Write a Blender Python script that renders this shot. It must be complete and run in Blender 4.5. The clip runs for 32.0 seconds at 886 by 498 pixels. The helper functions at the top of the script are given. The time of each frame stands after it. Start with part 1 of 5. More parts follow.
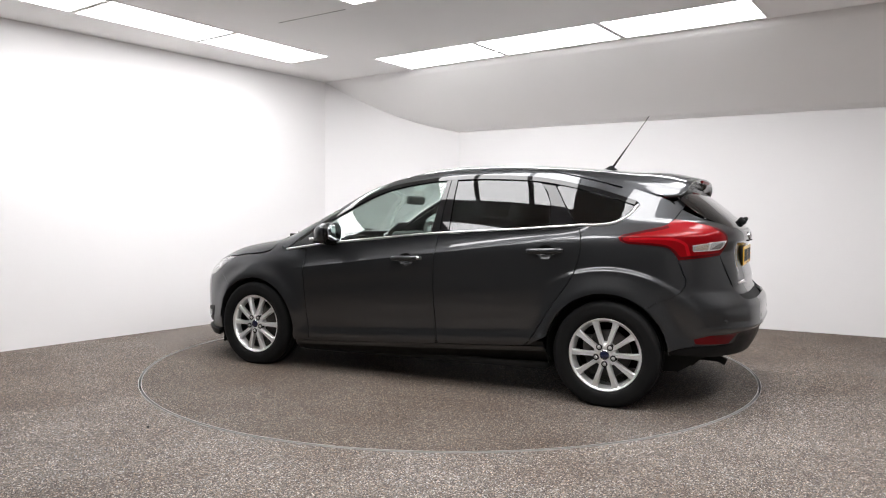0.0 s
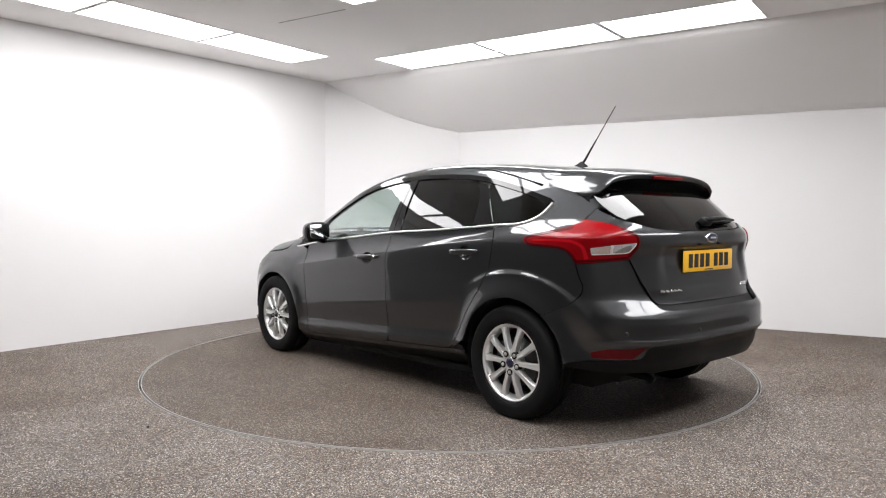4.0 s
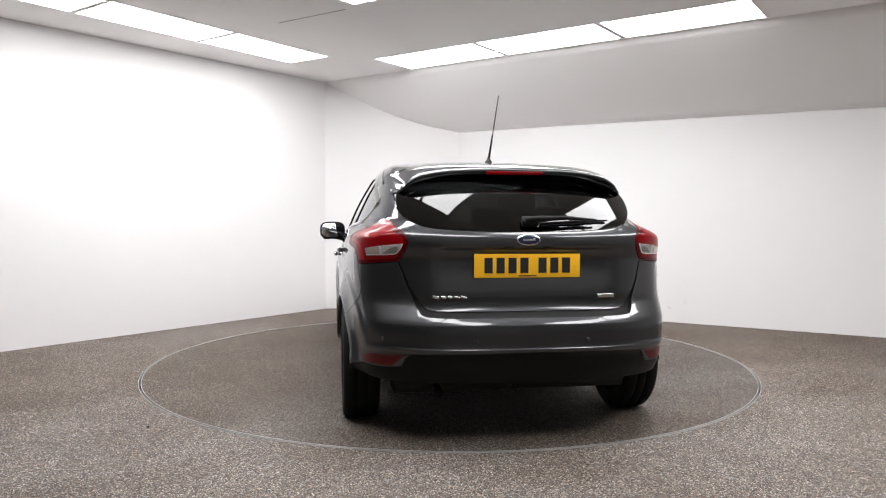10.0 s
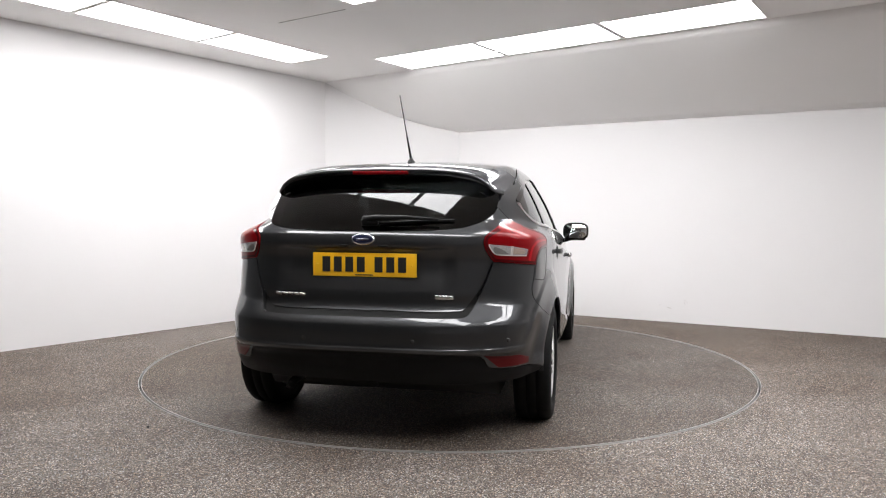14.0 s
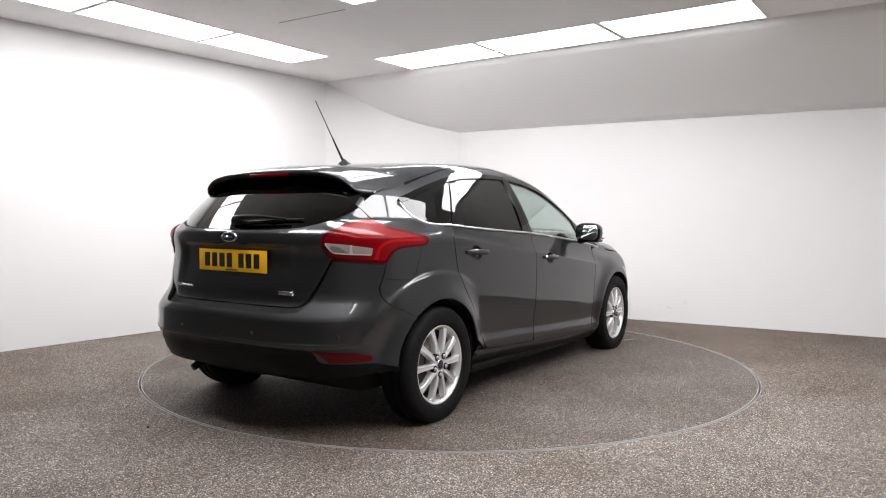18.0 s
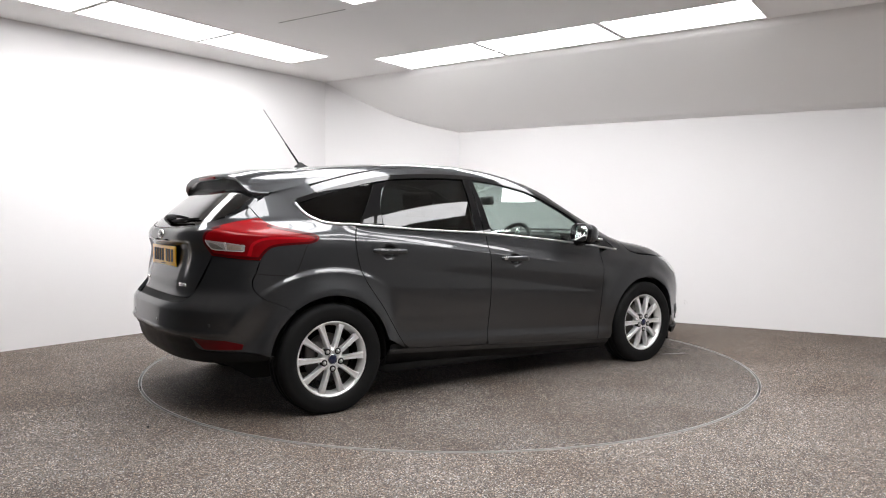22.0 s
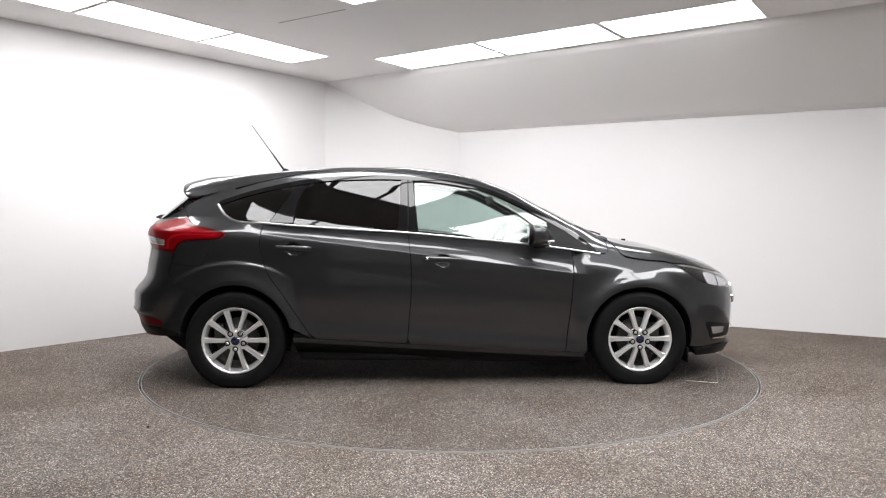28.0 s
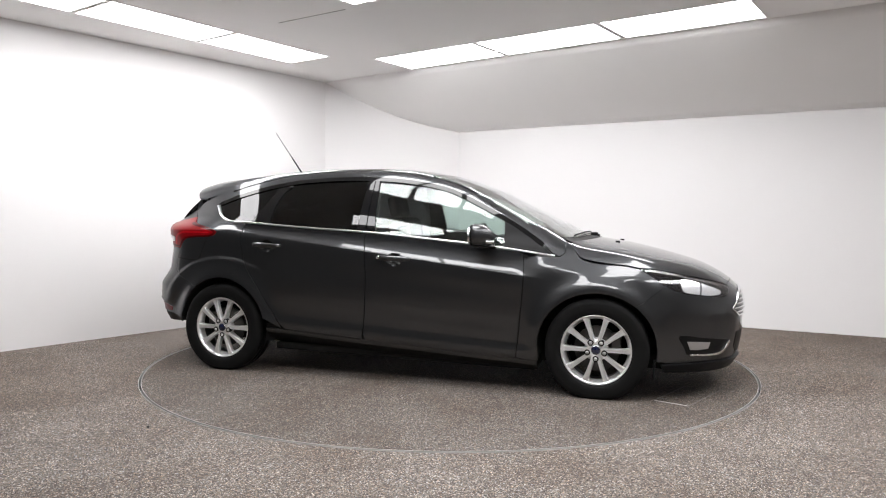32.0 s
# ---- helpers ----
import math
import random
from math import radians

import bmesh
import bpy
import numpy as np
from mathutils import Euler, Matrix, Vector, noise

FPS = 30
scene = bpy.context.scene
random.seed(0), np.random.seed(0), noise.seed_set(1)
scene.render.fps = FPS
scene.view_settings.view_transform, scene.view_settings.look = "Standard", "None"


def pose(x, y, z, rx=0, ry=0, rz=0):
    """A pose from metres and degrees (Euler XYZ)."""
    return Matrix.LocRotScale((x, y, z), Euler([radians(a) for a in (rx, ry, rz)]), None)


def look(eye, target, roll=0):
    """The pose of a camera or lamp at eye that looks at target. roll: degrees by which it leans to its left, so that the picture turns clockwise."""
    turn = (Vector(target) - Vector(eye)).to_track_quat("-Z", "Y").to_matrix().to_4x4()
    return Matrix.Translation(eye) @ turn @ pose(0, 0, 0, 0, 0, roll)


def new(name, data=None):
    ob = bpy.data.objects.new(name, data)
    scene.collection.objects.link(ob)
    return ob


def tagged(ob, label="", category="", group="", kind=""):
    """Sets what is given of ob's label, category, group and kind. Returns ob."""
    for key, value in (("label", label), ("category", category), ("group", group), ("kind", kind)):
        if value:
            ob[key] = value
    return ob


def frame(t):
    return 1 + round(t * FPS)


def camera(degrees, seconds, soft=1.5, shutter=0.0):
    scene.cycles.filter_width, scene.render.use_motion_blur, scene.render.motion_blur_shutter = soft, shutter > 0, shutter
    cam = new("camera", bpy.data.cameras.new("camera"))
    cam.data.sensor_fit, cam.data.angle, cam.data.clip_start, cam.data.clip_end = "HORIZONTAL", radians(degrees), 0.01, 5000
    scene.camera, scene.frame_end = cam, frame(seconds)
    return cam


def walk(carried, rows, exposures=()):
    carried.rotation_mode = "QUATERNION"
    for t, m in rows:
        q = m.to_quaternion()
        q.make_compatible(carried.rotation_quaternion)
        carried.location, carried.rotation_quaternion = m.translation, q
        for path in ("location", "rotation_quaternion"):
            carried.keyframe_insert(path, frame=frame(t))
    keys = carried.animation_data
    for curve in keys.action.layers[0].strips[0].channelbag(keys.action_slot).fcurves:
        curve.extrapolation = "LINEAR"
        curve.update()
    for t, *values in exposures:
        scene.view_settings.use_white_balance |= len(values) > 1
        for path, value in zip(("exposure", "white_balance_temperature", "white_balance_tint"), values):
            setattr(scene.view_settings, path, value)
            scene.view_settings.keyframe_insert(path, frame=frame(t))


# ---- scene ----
cam = camera(63.15, 32.0, soft=1.1)
EYE = Vector((0.0, -5.569, 1.113))
YAW, TILT = radians(-0.493), radians(-2.622)
AIM = EYE + 5.5 * Vector((math.sin(YAW) * math.cos(TILT), math.cos(YAW) * math.cos(TILT), math.sin(TILT)))
STAND = look(EYE, AIM, 0.228)
walk(cam, [(0.0, STAND), (32.0, STAND)], [(0.0, 0.0), (32.0, 0.0)])

# ---------------------------------------------------------------- world
world = bpy.data.worlds.new("world")
scene.world = world
world.use_nodes = True
world.node_tree.nodes["Background"].inputs[0].default_value = (0.9, 0.92, 1.0, 1)
world.node_tree.nodes["Background"].inputs[1].default_value = 0.02
PANEL_POWER = 12.8


# ---------------------------------------------------------------- materials
def mat(name, color, rough=0.5, metal=0.0, **more):
    m = bpy.data.materials.new(name)
    m.use_nodes = True
    b = m.node_tree.nodes["Principled BSDF"]
    b.inputs["Base Color"].default_value = (*color, 1)
    b.inputs["Roughness"].default_value = rough
    b.inputs["Metallic"].default_value = metal
    for key, value in more.items():
        b.inputs[key.replace("_", " ")].default_value = value
    return m


def nodes(m):
    t = m.node_tree
    return t, t.nodes, t.links, t.nodes["Principled BSDF"]


def ramp(n, stops):
    r = n.new("ShaderNodeValToRGB")
    while len(r.color_ramp.elements) < len(stops):
        r.color_ramp.elements.new(0.5)
    for e, (p, c) in zip(r.color_ramp.elements, stops):
        e.position, e.color = p, (*c, 1) if len(c) == 3 else c
    return r


def noise_tex(n, l, scale, detail=3, rough=0.55, coord="Object"):
    c = n.new("ShaderNodeTexCoord")
    t = n.new("ShaderNodeTexNoise")
    t.inputs["Scale"].default_value, t.inputs["Detail"].default_value, t.inputs["Roughness"].default_value = scale, detail, rough
    l.new(c.outputs[coord], t.inputs["Vector"])
    return t


def bump(n, l, b, height, strength, distance):
    u = n.new("ShaderNodeBump")
    u.inputs["Strength"].default_value, u.inputs["Distance"].default_value = strength, distance
    l.new(height, u.inputs["Height"])
    l.new(u.outputs["Normal"], b.inputs["Normal"])
    return u


def worn(m, scale, low, high, fine=0.0, depth=0.002):
    """Roughness that varies in soft patches, and an optional fine relief."""
    t, n, l, b = nodes(m)
    a = noise_tex(n, l, scale)
    r = n.new("ShaderNodeMapRange")
    r.inputs["To Min"].default_value, r.inputs["To Max"].default_value = low, high
    l.new(a.outputs["Fac"], r.inputs["Value"])
    l.new(r.outputs["Result"], b.inputs["Roughness"])
    if fine:
        g = noise_tex(n, l, fine, 2)
        bump(n, l, b, g.outputs["Fac"], 0.3, depth)
    return m


def wall_paint(name, color):
    m = mat(name, color, 0.75)
    t, n, l, b = nodes(m)
    a = noise_tex(n, l, 0.8, 4)
    r = ramp(n, [(0.3, tuple(c * 0.975 for c in color)), (0.7, color)])
    l.new(a.outputs["Fac"], r.inputs["Fac"])
    l.new(r.outputs["Color"], b.inputs["Base Color"])
    g = noise_tex(n, l, 260, 2)
    bump(n, l, b, g.outputs["Fac"], 0.12, 0.001)
    return m


def resin_floor(name, tint=0.89):
    """Fine grey and brown stone chips in resin, with broad stains."""
    m = mat(name, (0.2, 0.18, 0.16), 0.7, 0, Specular_IOR_Level=0.3)
    t, n, l, b = nodes(m)
    c = n.new("ShaderNodeTexCoord")
    v = n.new("ShaderNodeTexVoronoi")
    v.inputs["Scale"].default_value = 215
    l.new(c.outputs["Object"], v.inputs["Vector"])
    h = n.new("ShaderNodeSeparateColor")
    l.new(v.outputs["Color"], h.inputs["Color"])
    chips = ramp(n, [(0.0, (0.022, 0.019, 0.017)), (0.22, (0.078, 0.066, 0.058)), (0.5, (0.165, 0.144, 0.129)),
                     (0.76, (0.270, 0.238, 0.214)), (0.90, (0.43, 0.40, 0.375)), (1.0, (0.86, 0.84, 0.81))])
    l.new(h.outputs[0], chips.inputs["Fac"])
    # some chips are rust brown, some blue grey
    hue = ramp(n, [(0.0, (1.22, 0.98, 0.76)), (0.25, (1.04, 1.0, 0.97)), (0.75, (0.98, 1.0, 1.02)), (1.0, (0.86, 0.99, 1.16))])
    l.new(h.outputs[1], hue.inputs["Fac"])
    a = noise_tex(n, l, 1.3, 5, 0.6)
    stain = ramp(n, [(0.3, (0.57 * tint, 0.50 * tint, 0.445 * tint)), (0.5, (0.74 * tint, 0.71 * tint, 0.68 * tint)), (0.72, (0.95 * tint, 0.935 * tint, 0.915 * tint))])
    l.new(a.outputs["Fac"], stain.inputs["Fac"])
    # broad zones by noise: darker brown and lighter grey
    z = noise_tex(n, l, 0.21, 2, 0.5)
    zone = ramp(n, [(0.40, (0.86, 0.80, 0.74)), (0.60, (1.04, 1.05, 1.06))])
    l.new(z.outputs["Fac"], zone.inputs["Fac"])
    last = chips.outputs["Color"]
    for layer in (hue, stain, zone):
        k = n.new("ShaderNodeMix")
        k.data_type, k.blend_type = "RGBA", "MULTIPLY"
        k.inputs["Factor"].default_value = 1
        l.new(last, k.inputs["A"])
        l.new(layer.outputs["Color"], k.inputs["B"])
        last = k.outputs["Result"]
    l.new(last, b.inputs["Base Color"])
    bump(n, l, b, v.outputs["Distance"], 0.5, 0.003)
    return m


def car_paint(name, color):
    m = mat(name, color, 0.36, 0.85, Coat_Weight=1.0, Coat_Roughness=0.008, Coat_IOR=1.58, Specular_Tint=(0.30, 0.31, 0.33, 1))
    t, n, l, b = nodes(m)
    c = n.new("ShaderNodeTexCoord")
    v = n.new("ShaderNodeTexVoronoi")
    v.inputs["Scale"].default_value = 1400
    l.new(c.outputs["Object"], v.inputs["Vector"])
    h = n.new("ShaderNodeSeparateColor")
    l.new(v.outputs["Color"], h.inputs["Color"])
    r = ramp(n, [(0.0, tuple(x * 0.8 for x in color)), (0.8, color), (1.0, tuple(x * 1.7 for x in color))])
    l.new(h.outputs[0], r.inputs["Fac"])
    l.new(r.outputs["Color"], b.inputs["Base Color"])
    return m


def thin_glass(name, tint, gloss_color=(1, 1, 1)):
    """One face of a pane: tinted see-through, with a mirror gloss that grows towards grazing angles alike from both sides."""
    m = bpy.data.materials.new(name)
    m.use_nodes = True
    t = m.node_tree
    n, l = t.nodes, t.links
    n.remove(n["Principled BSDF"])
    out = n["Material Output"]
    a, g, f, x = n.new("ShaderNodeBsdfTransparent"), n.new("ShaderNodeBsdfGlossy"), n.new("ShaderNodeLayerWeight"), n.new("ShaderNodeMixShader")
    p, r = n.new("ShaderNodeMath"), n.new("ShaderNodeMapRange")
    p.operation = "POWER"
    p.inputs[1].default_value = 4.5
    r.inputs["To Min"].default_value, r.inputs["To Max"].default_value = 0.045, 1.0
    a.inputs["Color"].default_value = (*tint, 1)
    g.inputs["Roughness"].default_value = 0.0
    g.inputs["Color"].default_value = (*gloss_color, 1)
    f.inputs["Blend"].default_value = 0.5
    l.new(f.outputs["Facing"], p.inputs[0])
    l.new(p.outputs[0], r.inputs["Value"])
    l.new(r.outputs["Result"], x.inputs[0])
    l.new(a.outputs[0], x.inputs[1])
    l.new(g.outputs[0], x.inputs[2])
    l.new(x.outputs[0], out.inputs[0])
    return m


def glow(name, color, strength):
    m = mat(name, color, 0.5)
    b = m.node_tree.nodes["Principled BSDF"]
    b.inputs["Emission Color"].default_value = (*color, 1)
    b.inputs["Emission Strength"].default_value = strength
    return m


WHITE = wall_paint("white_wall_paint", (0.800, 0.789, 0.792))
CEIL = wall_paint("white_ceiling_paint", (0.95, 0.940, 0.932))
# tones of the unseen walls, picked for what the car's sides reflect
DARKWALL = wall_paint("grey_wall_paint", (0.58, 0.575, 0.575))
DARKPAINT = wall_paint("charcoal_wall_paint", (0.14, 0.14, 0.14))
FLOOR = resin_floor("resin_stone_floor")
# own darker tone than the floor, plus the car's contact shade in the tint
DISC = resin_floor("resin_stone_turntable", 0.68)
STEEL = worn(mat("brushed_steel", (0.50, 0.49, 0.48), 0.4, 0.4), 30, 0.25, 0.5)
GAP = mat("dark_gap", (0.005, 0.005, 0.005), 0.8)
LAMP = glow("light_panel_diffuser", (1.0, 0.99, 1.0), PANEL_POWER)
PAINT = car_paint("dark_grey_metallic_paint", (0.050, 0.0520, 0.0550))
BLACK = worn(mat("satin_black_plastic", (0.006, 0.006, 0.0065), 0.4, 0, Specular_IOR_Level=0.16), 9, 0.35, 0.55, 900, 0.0005)
GLOSSBLACK = mat("gloss_black_trim", (0.005, 0.005, 0.0055), 0.02, 0, Specular_IOR_Level=0.4)
RUBBER = worn(mat("tyre_rubber", (0.0065, 0.0065, 0.0067), 0.7, 0, Specular_IOR_Level=0.16), 14, 0.55, 0.8, 500, 0.001)
CHROME = mat("chrome", (0.86, 0.86, 0.87), 0.08, 1.0)
ALLOY = worn(mat("silver_alloy", (0.84, 0.84, 0.84), 0.3, 0.6), 25, 0.24, 0.36)
GLASS = thin_glass("clear_side_glass", (0.83, 0.89, 0.87))
TINTED = thin_glass("dark_tinted_glass", (0.16, 0.165, 0.17))
SCREEN = thin_glass("windscreen_glass", (0.90, 0.94, 0.925))
LENS_CLEAR = thin_glass("clear_lamp_lens", (0.96, 0.965, 0.97))
LIGHTRED = mat("bright_red_band", (0.40, 0.004, 0.010), 0.3, 0, Coat_Weight=0.26, Coat_Roughness=0.01, Specular_IOR_Level=0.1)
RED = mat("red_lamp_body", (0.20, 0.0008, 0.003), 0.3, 0, Coat_Weight=0.26, Coat_Roughness=0.01, Specular_IOR_Level=0.1)
DEEPRED = mat("deep_red_lens", (0.06, 0.0004, 0.0015), 0.3, 0, Coat_Weight=0.26, Coat_Roughness=0.01, Specular_IOR_Level=0.1)
REDDARK = mat("dark_red_reflector", (0.085, 0.0012, 0.003), 0.3, 0, Coat_Weight=0.15, Specular_IOR_Level=0.15)
YELLOW = mat("yellow_number_plate", (0.92, 0.50, 0.015), 0.35, 0, Coat_Weight=0.5)
INK = mat("black_print", (0.012, 0.012, 0.012), 0.5)
FABRIC = worn(mat("charcoal_seat_fabric", (0.03, 0.03, 0.032), 0.9), 20, 0.85, 0.95, 600, 0.002)
DASH = worn(mat("black_dashboard", (0.02, 0.02, 0.021), 0.6), 12, 0.5, 0.7, 700, 0.001)
LINER = worn(mat("pale_grey_headliner", (0.42, 0.41, 0.40), 0.9), 15, 0.85, 0.95)
BLUE = mat("blue_enamel", (0.008, 0.012, 0.045), 0.2, 0, Coat_Weight=0.6)
MIRROR = mat("mirror_glass", (0.9, 0.9, 0.9), 0.02, 1.0)
BRAKE = worn(mat("brake_disc_steel", (0.11, 0.105, 0.10), 0.4, 0.8), 40, 0.3, 0.5)
BRIGHT = mat("bright_trim", (0.88, 0.88, 0.89), 0.28, 1.0)
SILVERTRIM = mat("satin_silver_trim", (0.7, 0.7, 0.7), 0.25, 1.0)
AMBER = mat("amber_bulb", (0.52, 0.42, 0.35), 0.3)
LAMPPALE = mat("pale_lamp_trim", (0.78, 0.74, 0.73), 0.3)
LAMPGREY = mat("lamp_reflector_grey", (0.42, 0.41, 0.41), 0.2, 0.5)
LAMPWHITE = mat("bright_lamp_reflector", (0.88, 0.88, 0.89), 0.22, 0.5)
CHALK = mat("chalk_mark", (0.22, 0.21, 0.20), 0.9)
CHALKBOLD = mat("bold_chalk_mark", (0.52, 0.50, 0.49), 0.9)


# ---------------------------------------------------------------- mesh helpers
def link(name, bm, material, parent=None, label="", smooth=True):
    me = bpy.data.meshes.new(name)
    bm.to_mesh(me)
    bm.free()
    if material:
        me.materials.append(material)
    if smooth:
        for p in me.polygons:
            p.use_smooth = True
    ob = new(name, me)
    if parent is not None:
        ob.parent = parent
    if label:
        ob["label"] = label
    return ob


def part(name, bm, material, parent, label="", smooth=True):
    return link(name, bm, material, parent, label, smooth)


def slab(corners, z0, z1):
    """A prism over a plan polygon."""
    bm = bmesh.new()
    lo = [bm.verts.new((x, y, z0)) for x, y in corners]
    hi = [bm.verts.new((x, y, z1)) for x, y in corners]
    bm.faces.new(lo[::-1])
    bm.faces.new(hi)
    for i in range(len(corners)):
        j = (i + 1) % len(corners)
        bm.faces.new((lo[i], lo[j], hi[j], hi[i]))
    bmesh.ops.recalc_face_normals(bm, faces=bm.faces)
    return bm


def hexa(pts):
    """A solid from eight corners: four below, four above."""
    bm = bmesh.new()
    v = [bm.verts.new(p) for p in pts]
    for f in ((3, 2, 1, 0), (4, 5, 6, 7), (0, 1, 5, 4), (1, 2, 6, 5), (2, 3, 7, 6), (3, 0, 4, 7)):
        bm.faces.new([v[i] for i in f])
    bmesh.ops.recalc_face_normals(bm, faces=bm.faces)
    return bm


def box(cx, cy, cz, sx, sy, sz, bevel=0.0, turn=None, seg=2):
    bm = bmesh.new()
    bmesh.ops.create_cube(bm, size=1)
    bmesh.ops.scale(bm, vec=(sx, sy, sz), verts=bm.verts)
    if bevel:
        bmesh.ops.bevel(bm, geom=bm.edges[:], offset=bevel, segments=seg, affect="EDGES", profile=0.6)
    if turn is not None:
        bmesh.ops.transform(bm, matrix=turn, verts=bm.verts)
    bmesh.ops.translate(bm, vec=(cx, cy, cz), verts=bm.verts)
    return bm


def spin(profile, steps, axis="Y"):
    """A solid of revolution about the y axis from (radius, y) pairs, open ended."""
    bm = bmesh.new()
    rings = []
    for i in range(steps):
        a = 2 * math.pi * i / steps
        rings.append([bm.verts.new((r * math.cos(a), y, r * math.sin(a))) for r, y in profile])
    for i in range(steps):
        p, q = rings[i], rings[(i + 1) % steps]
        for k in range(len(profile) - 1):
            bm.faces.new((p[k], p[k + 1], q[k + 1], q[k]))
    bmesh.ops.remove_doubles(bm, verts=bm.verts, dist=1e-6)
    bmesh.ops.recalc_face_normals(bm, faces=bm.faces)
    return bm


def tube(points, radius, sides=8):
    """A round bar along points; radius may be a list."""
    bm = bmesh.new()
    pts = [Vector(p) for p in points]
    rad = radius if isinstance(radius, (list, tuple)) else [radius] * len(pts)
    rings = []
    for i, p in enumerate(pts):
        d = (pts[min(i + 1, len(pts) - 1)] - pts[max(i - 1, 0)]).normalized()
        u = d.cross(Vector((0, 0, 1)) if abs(d.z) < 0.9 else Vector((1, 0, 0))).normalized()
        w = d.cross(u)
        rings.append([bm.verts.new(p + rad[i] * (math.cos(2 * math.pi * k / sides) * u + math.sin(2 * math.pi * k / sides) * w)) for k in range(sides)])
    for a, b in zip(rings, rings[1:]):
        for k in range(sides):
            bm.faces.new((a[k], a[(k + 1) % sides], b[(k + 1) % sides], b[k]))
    bm.faces.new(rings[0][::-1])
    bm.faces.new(rings[-1])
    bmesh.ops.recalc_face_normals(bm, faces=bm.faces)
    return bm


# ---------------------------------------------------------------- the studio
WALL_L = Vector((-0.606, -0.796))
WALL_R = Vector((0.878, -0.479))
CEILING, SLOPE_LOW = 2.684, 2.131
A = Vector((-1.476, 3.009))
B = Vector((0.111, 3.265))
A_END, B_END = A + 9.2 * WALL_L, B + 7.0 * WALL_R
NEAR_L, NEAR_R = Vector((-4.2, -8.4)), Vector((6.0, -8.4))


def wall(name, p, q, top_p, top_q, label, paint=None):
    """A wall 0.15 m thick from p to q, its room side on that line."""
    d = (q - p).normalized()
    n = Vector((d.y, -d.x))
    if n.dot(-(p + q) / 2) > 0:
        n = -n
    pts = [(p, 0), (q, 0), (q + 0.15 * n, 0), (p + 0.15 * n, 0)]
    z = [top_p, top_q, top_q, top_p]
    bm = hexa([(v.x, v.y, -0.05) for v, _ in pts] + [(v.x, v.y, h) for (v, _), h in zip(pts, z)])
    return tagged(link(name, bm, paint or WHITE, smooth=False), label, "wall", kind="structure")


A_STOP = A + 4.0 * WALL_L
wall("wall_left", A, A_STOP, CEILING, CEILING, "plain white painted studio wall beside the turntable")
# out of view, dark to keep the car's reflections dark
wall("wall_left_dark", A_STOP, A_END, CEILING, CEILING, "unseen dark wall past the white one, toned for the car's reflections", DARKPAINT)


def sag(s):
    """How far the coved ceiling hangs below a straight line."""
    return 0.085 * math.sin(math.pi * s)


def middle_wall():
    bm = bmesh.new()
    n = 16
    rows = []
    back = Vector((-(B - A).y, (B - A).x)).normalized() * 0.15
    for i in range(n + 1):
        s = i / n
        p = A.lerp(B, s)
        h = CEILING + (SLOPE_LOW - CEILING) * s - sag(s)
        q = p + back
        rows.append([bm.verts.new(v) for v in ((p.x, p.y, -0.05), (p.x, p.y, h), (q.x, q.y, h), (q.x, q.y, -0.05))])
    for a, b in zip(rows, rows[1:]):
        for k in range(4):
            bm.faces.new((a[k], a[(k + 1) % 4], b[(k + 1) % 4], b[k]))
    bm.faces.new(rows[0])
    bm.faces.new(rows[-1])
    bmesh.ops.recalc_face_normals(bm, faces=bm.faces)
    return bm


tagged(link("wall_middle", middle_wall(), WHITE, smooth=False), "narrow white wall under the coved ceiling edge", "wall", kind="structure")
right = wall("wall_right", B, B_END, SLOPE_LOW, SLOPE_LOW, "white studio wall below the sloped ceiling")
SCUFF = mat("grey_scuff", (0.50, 0.48, 0.46), 0.8)
for along, height, length, lean in ((2.702, 0.228, 0.045, 40), (2.690, 0.205, 0.020, 70), (2.531, 0.151, 0.040, 12), (2.436, 0.175, 0.022, -20)):
    at = B + along * WALL_R
    turn = Matrix.Rotation(math.atan2(WALL_R.y, WALL_R.x), 4, "Z") @ Matrix.Rotation(radians(lean), 4, "Y")
    part("scuff", box(at.x, at.y, height, length, 0.002, 0.004, 0, turn), SCUFF, right, smooth=False)
# unseen closing walls: dark on the left, grey on the right, to shape reflections
wall("wall_near_left", A_END, NEAR_L, CEILING, CEILING, "unseen dark wall behind the camera, toned for the car's reflections", DARKPAINT)
NEAR_M = Vector((-1.2, -8.4))
wall("wall_near", NEAR_L, NEAR_M, CEILING, CEILING, "unseen dark wall behind the camera, toned for the car's reflections", DARKPAINT)
wall("wall_near_grey", NEAR_M, NEAR_R, CEILING, CEILING, "unseen grey wall behind the camera, toned for the car's reflections", DARKWALL)
wall("wall_near_right", NEAR_R, B_END, CEILING, CEILING, "unseen grey wall behind the camera, toned for the car's reflections", DARKWALL)

STRIP_R = Vector((0.821, -0.571))
CREASE_END = A + 7.6 * STRIP_R
tagged(link("ceiling", slab([tuple(A), tuple(A_END), tuple(NEAR_L), tuple(NEAR_R), tuple(B_END), tuple(CREASE_END)], CEILING, CEILING + 0.12), CEIL, smooth=False),
       "flat white painted ceiling with recessed light panels", "ceiling", kind="structure")


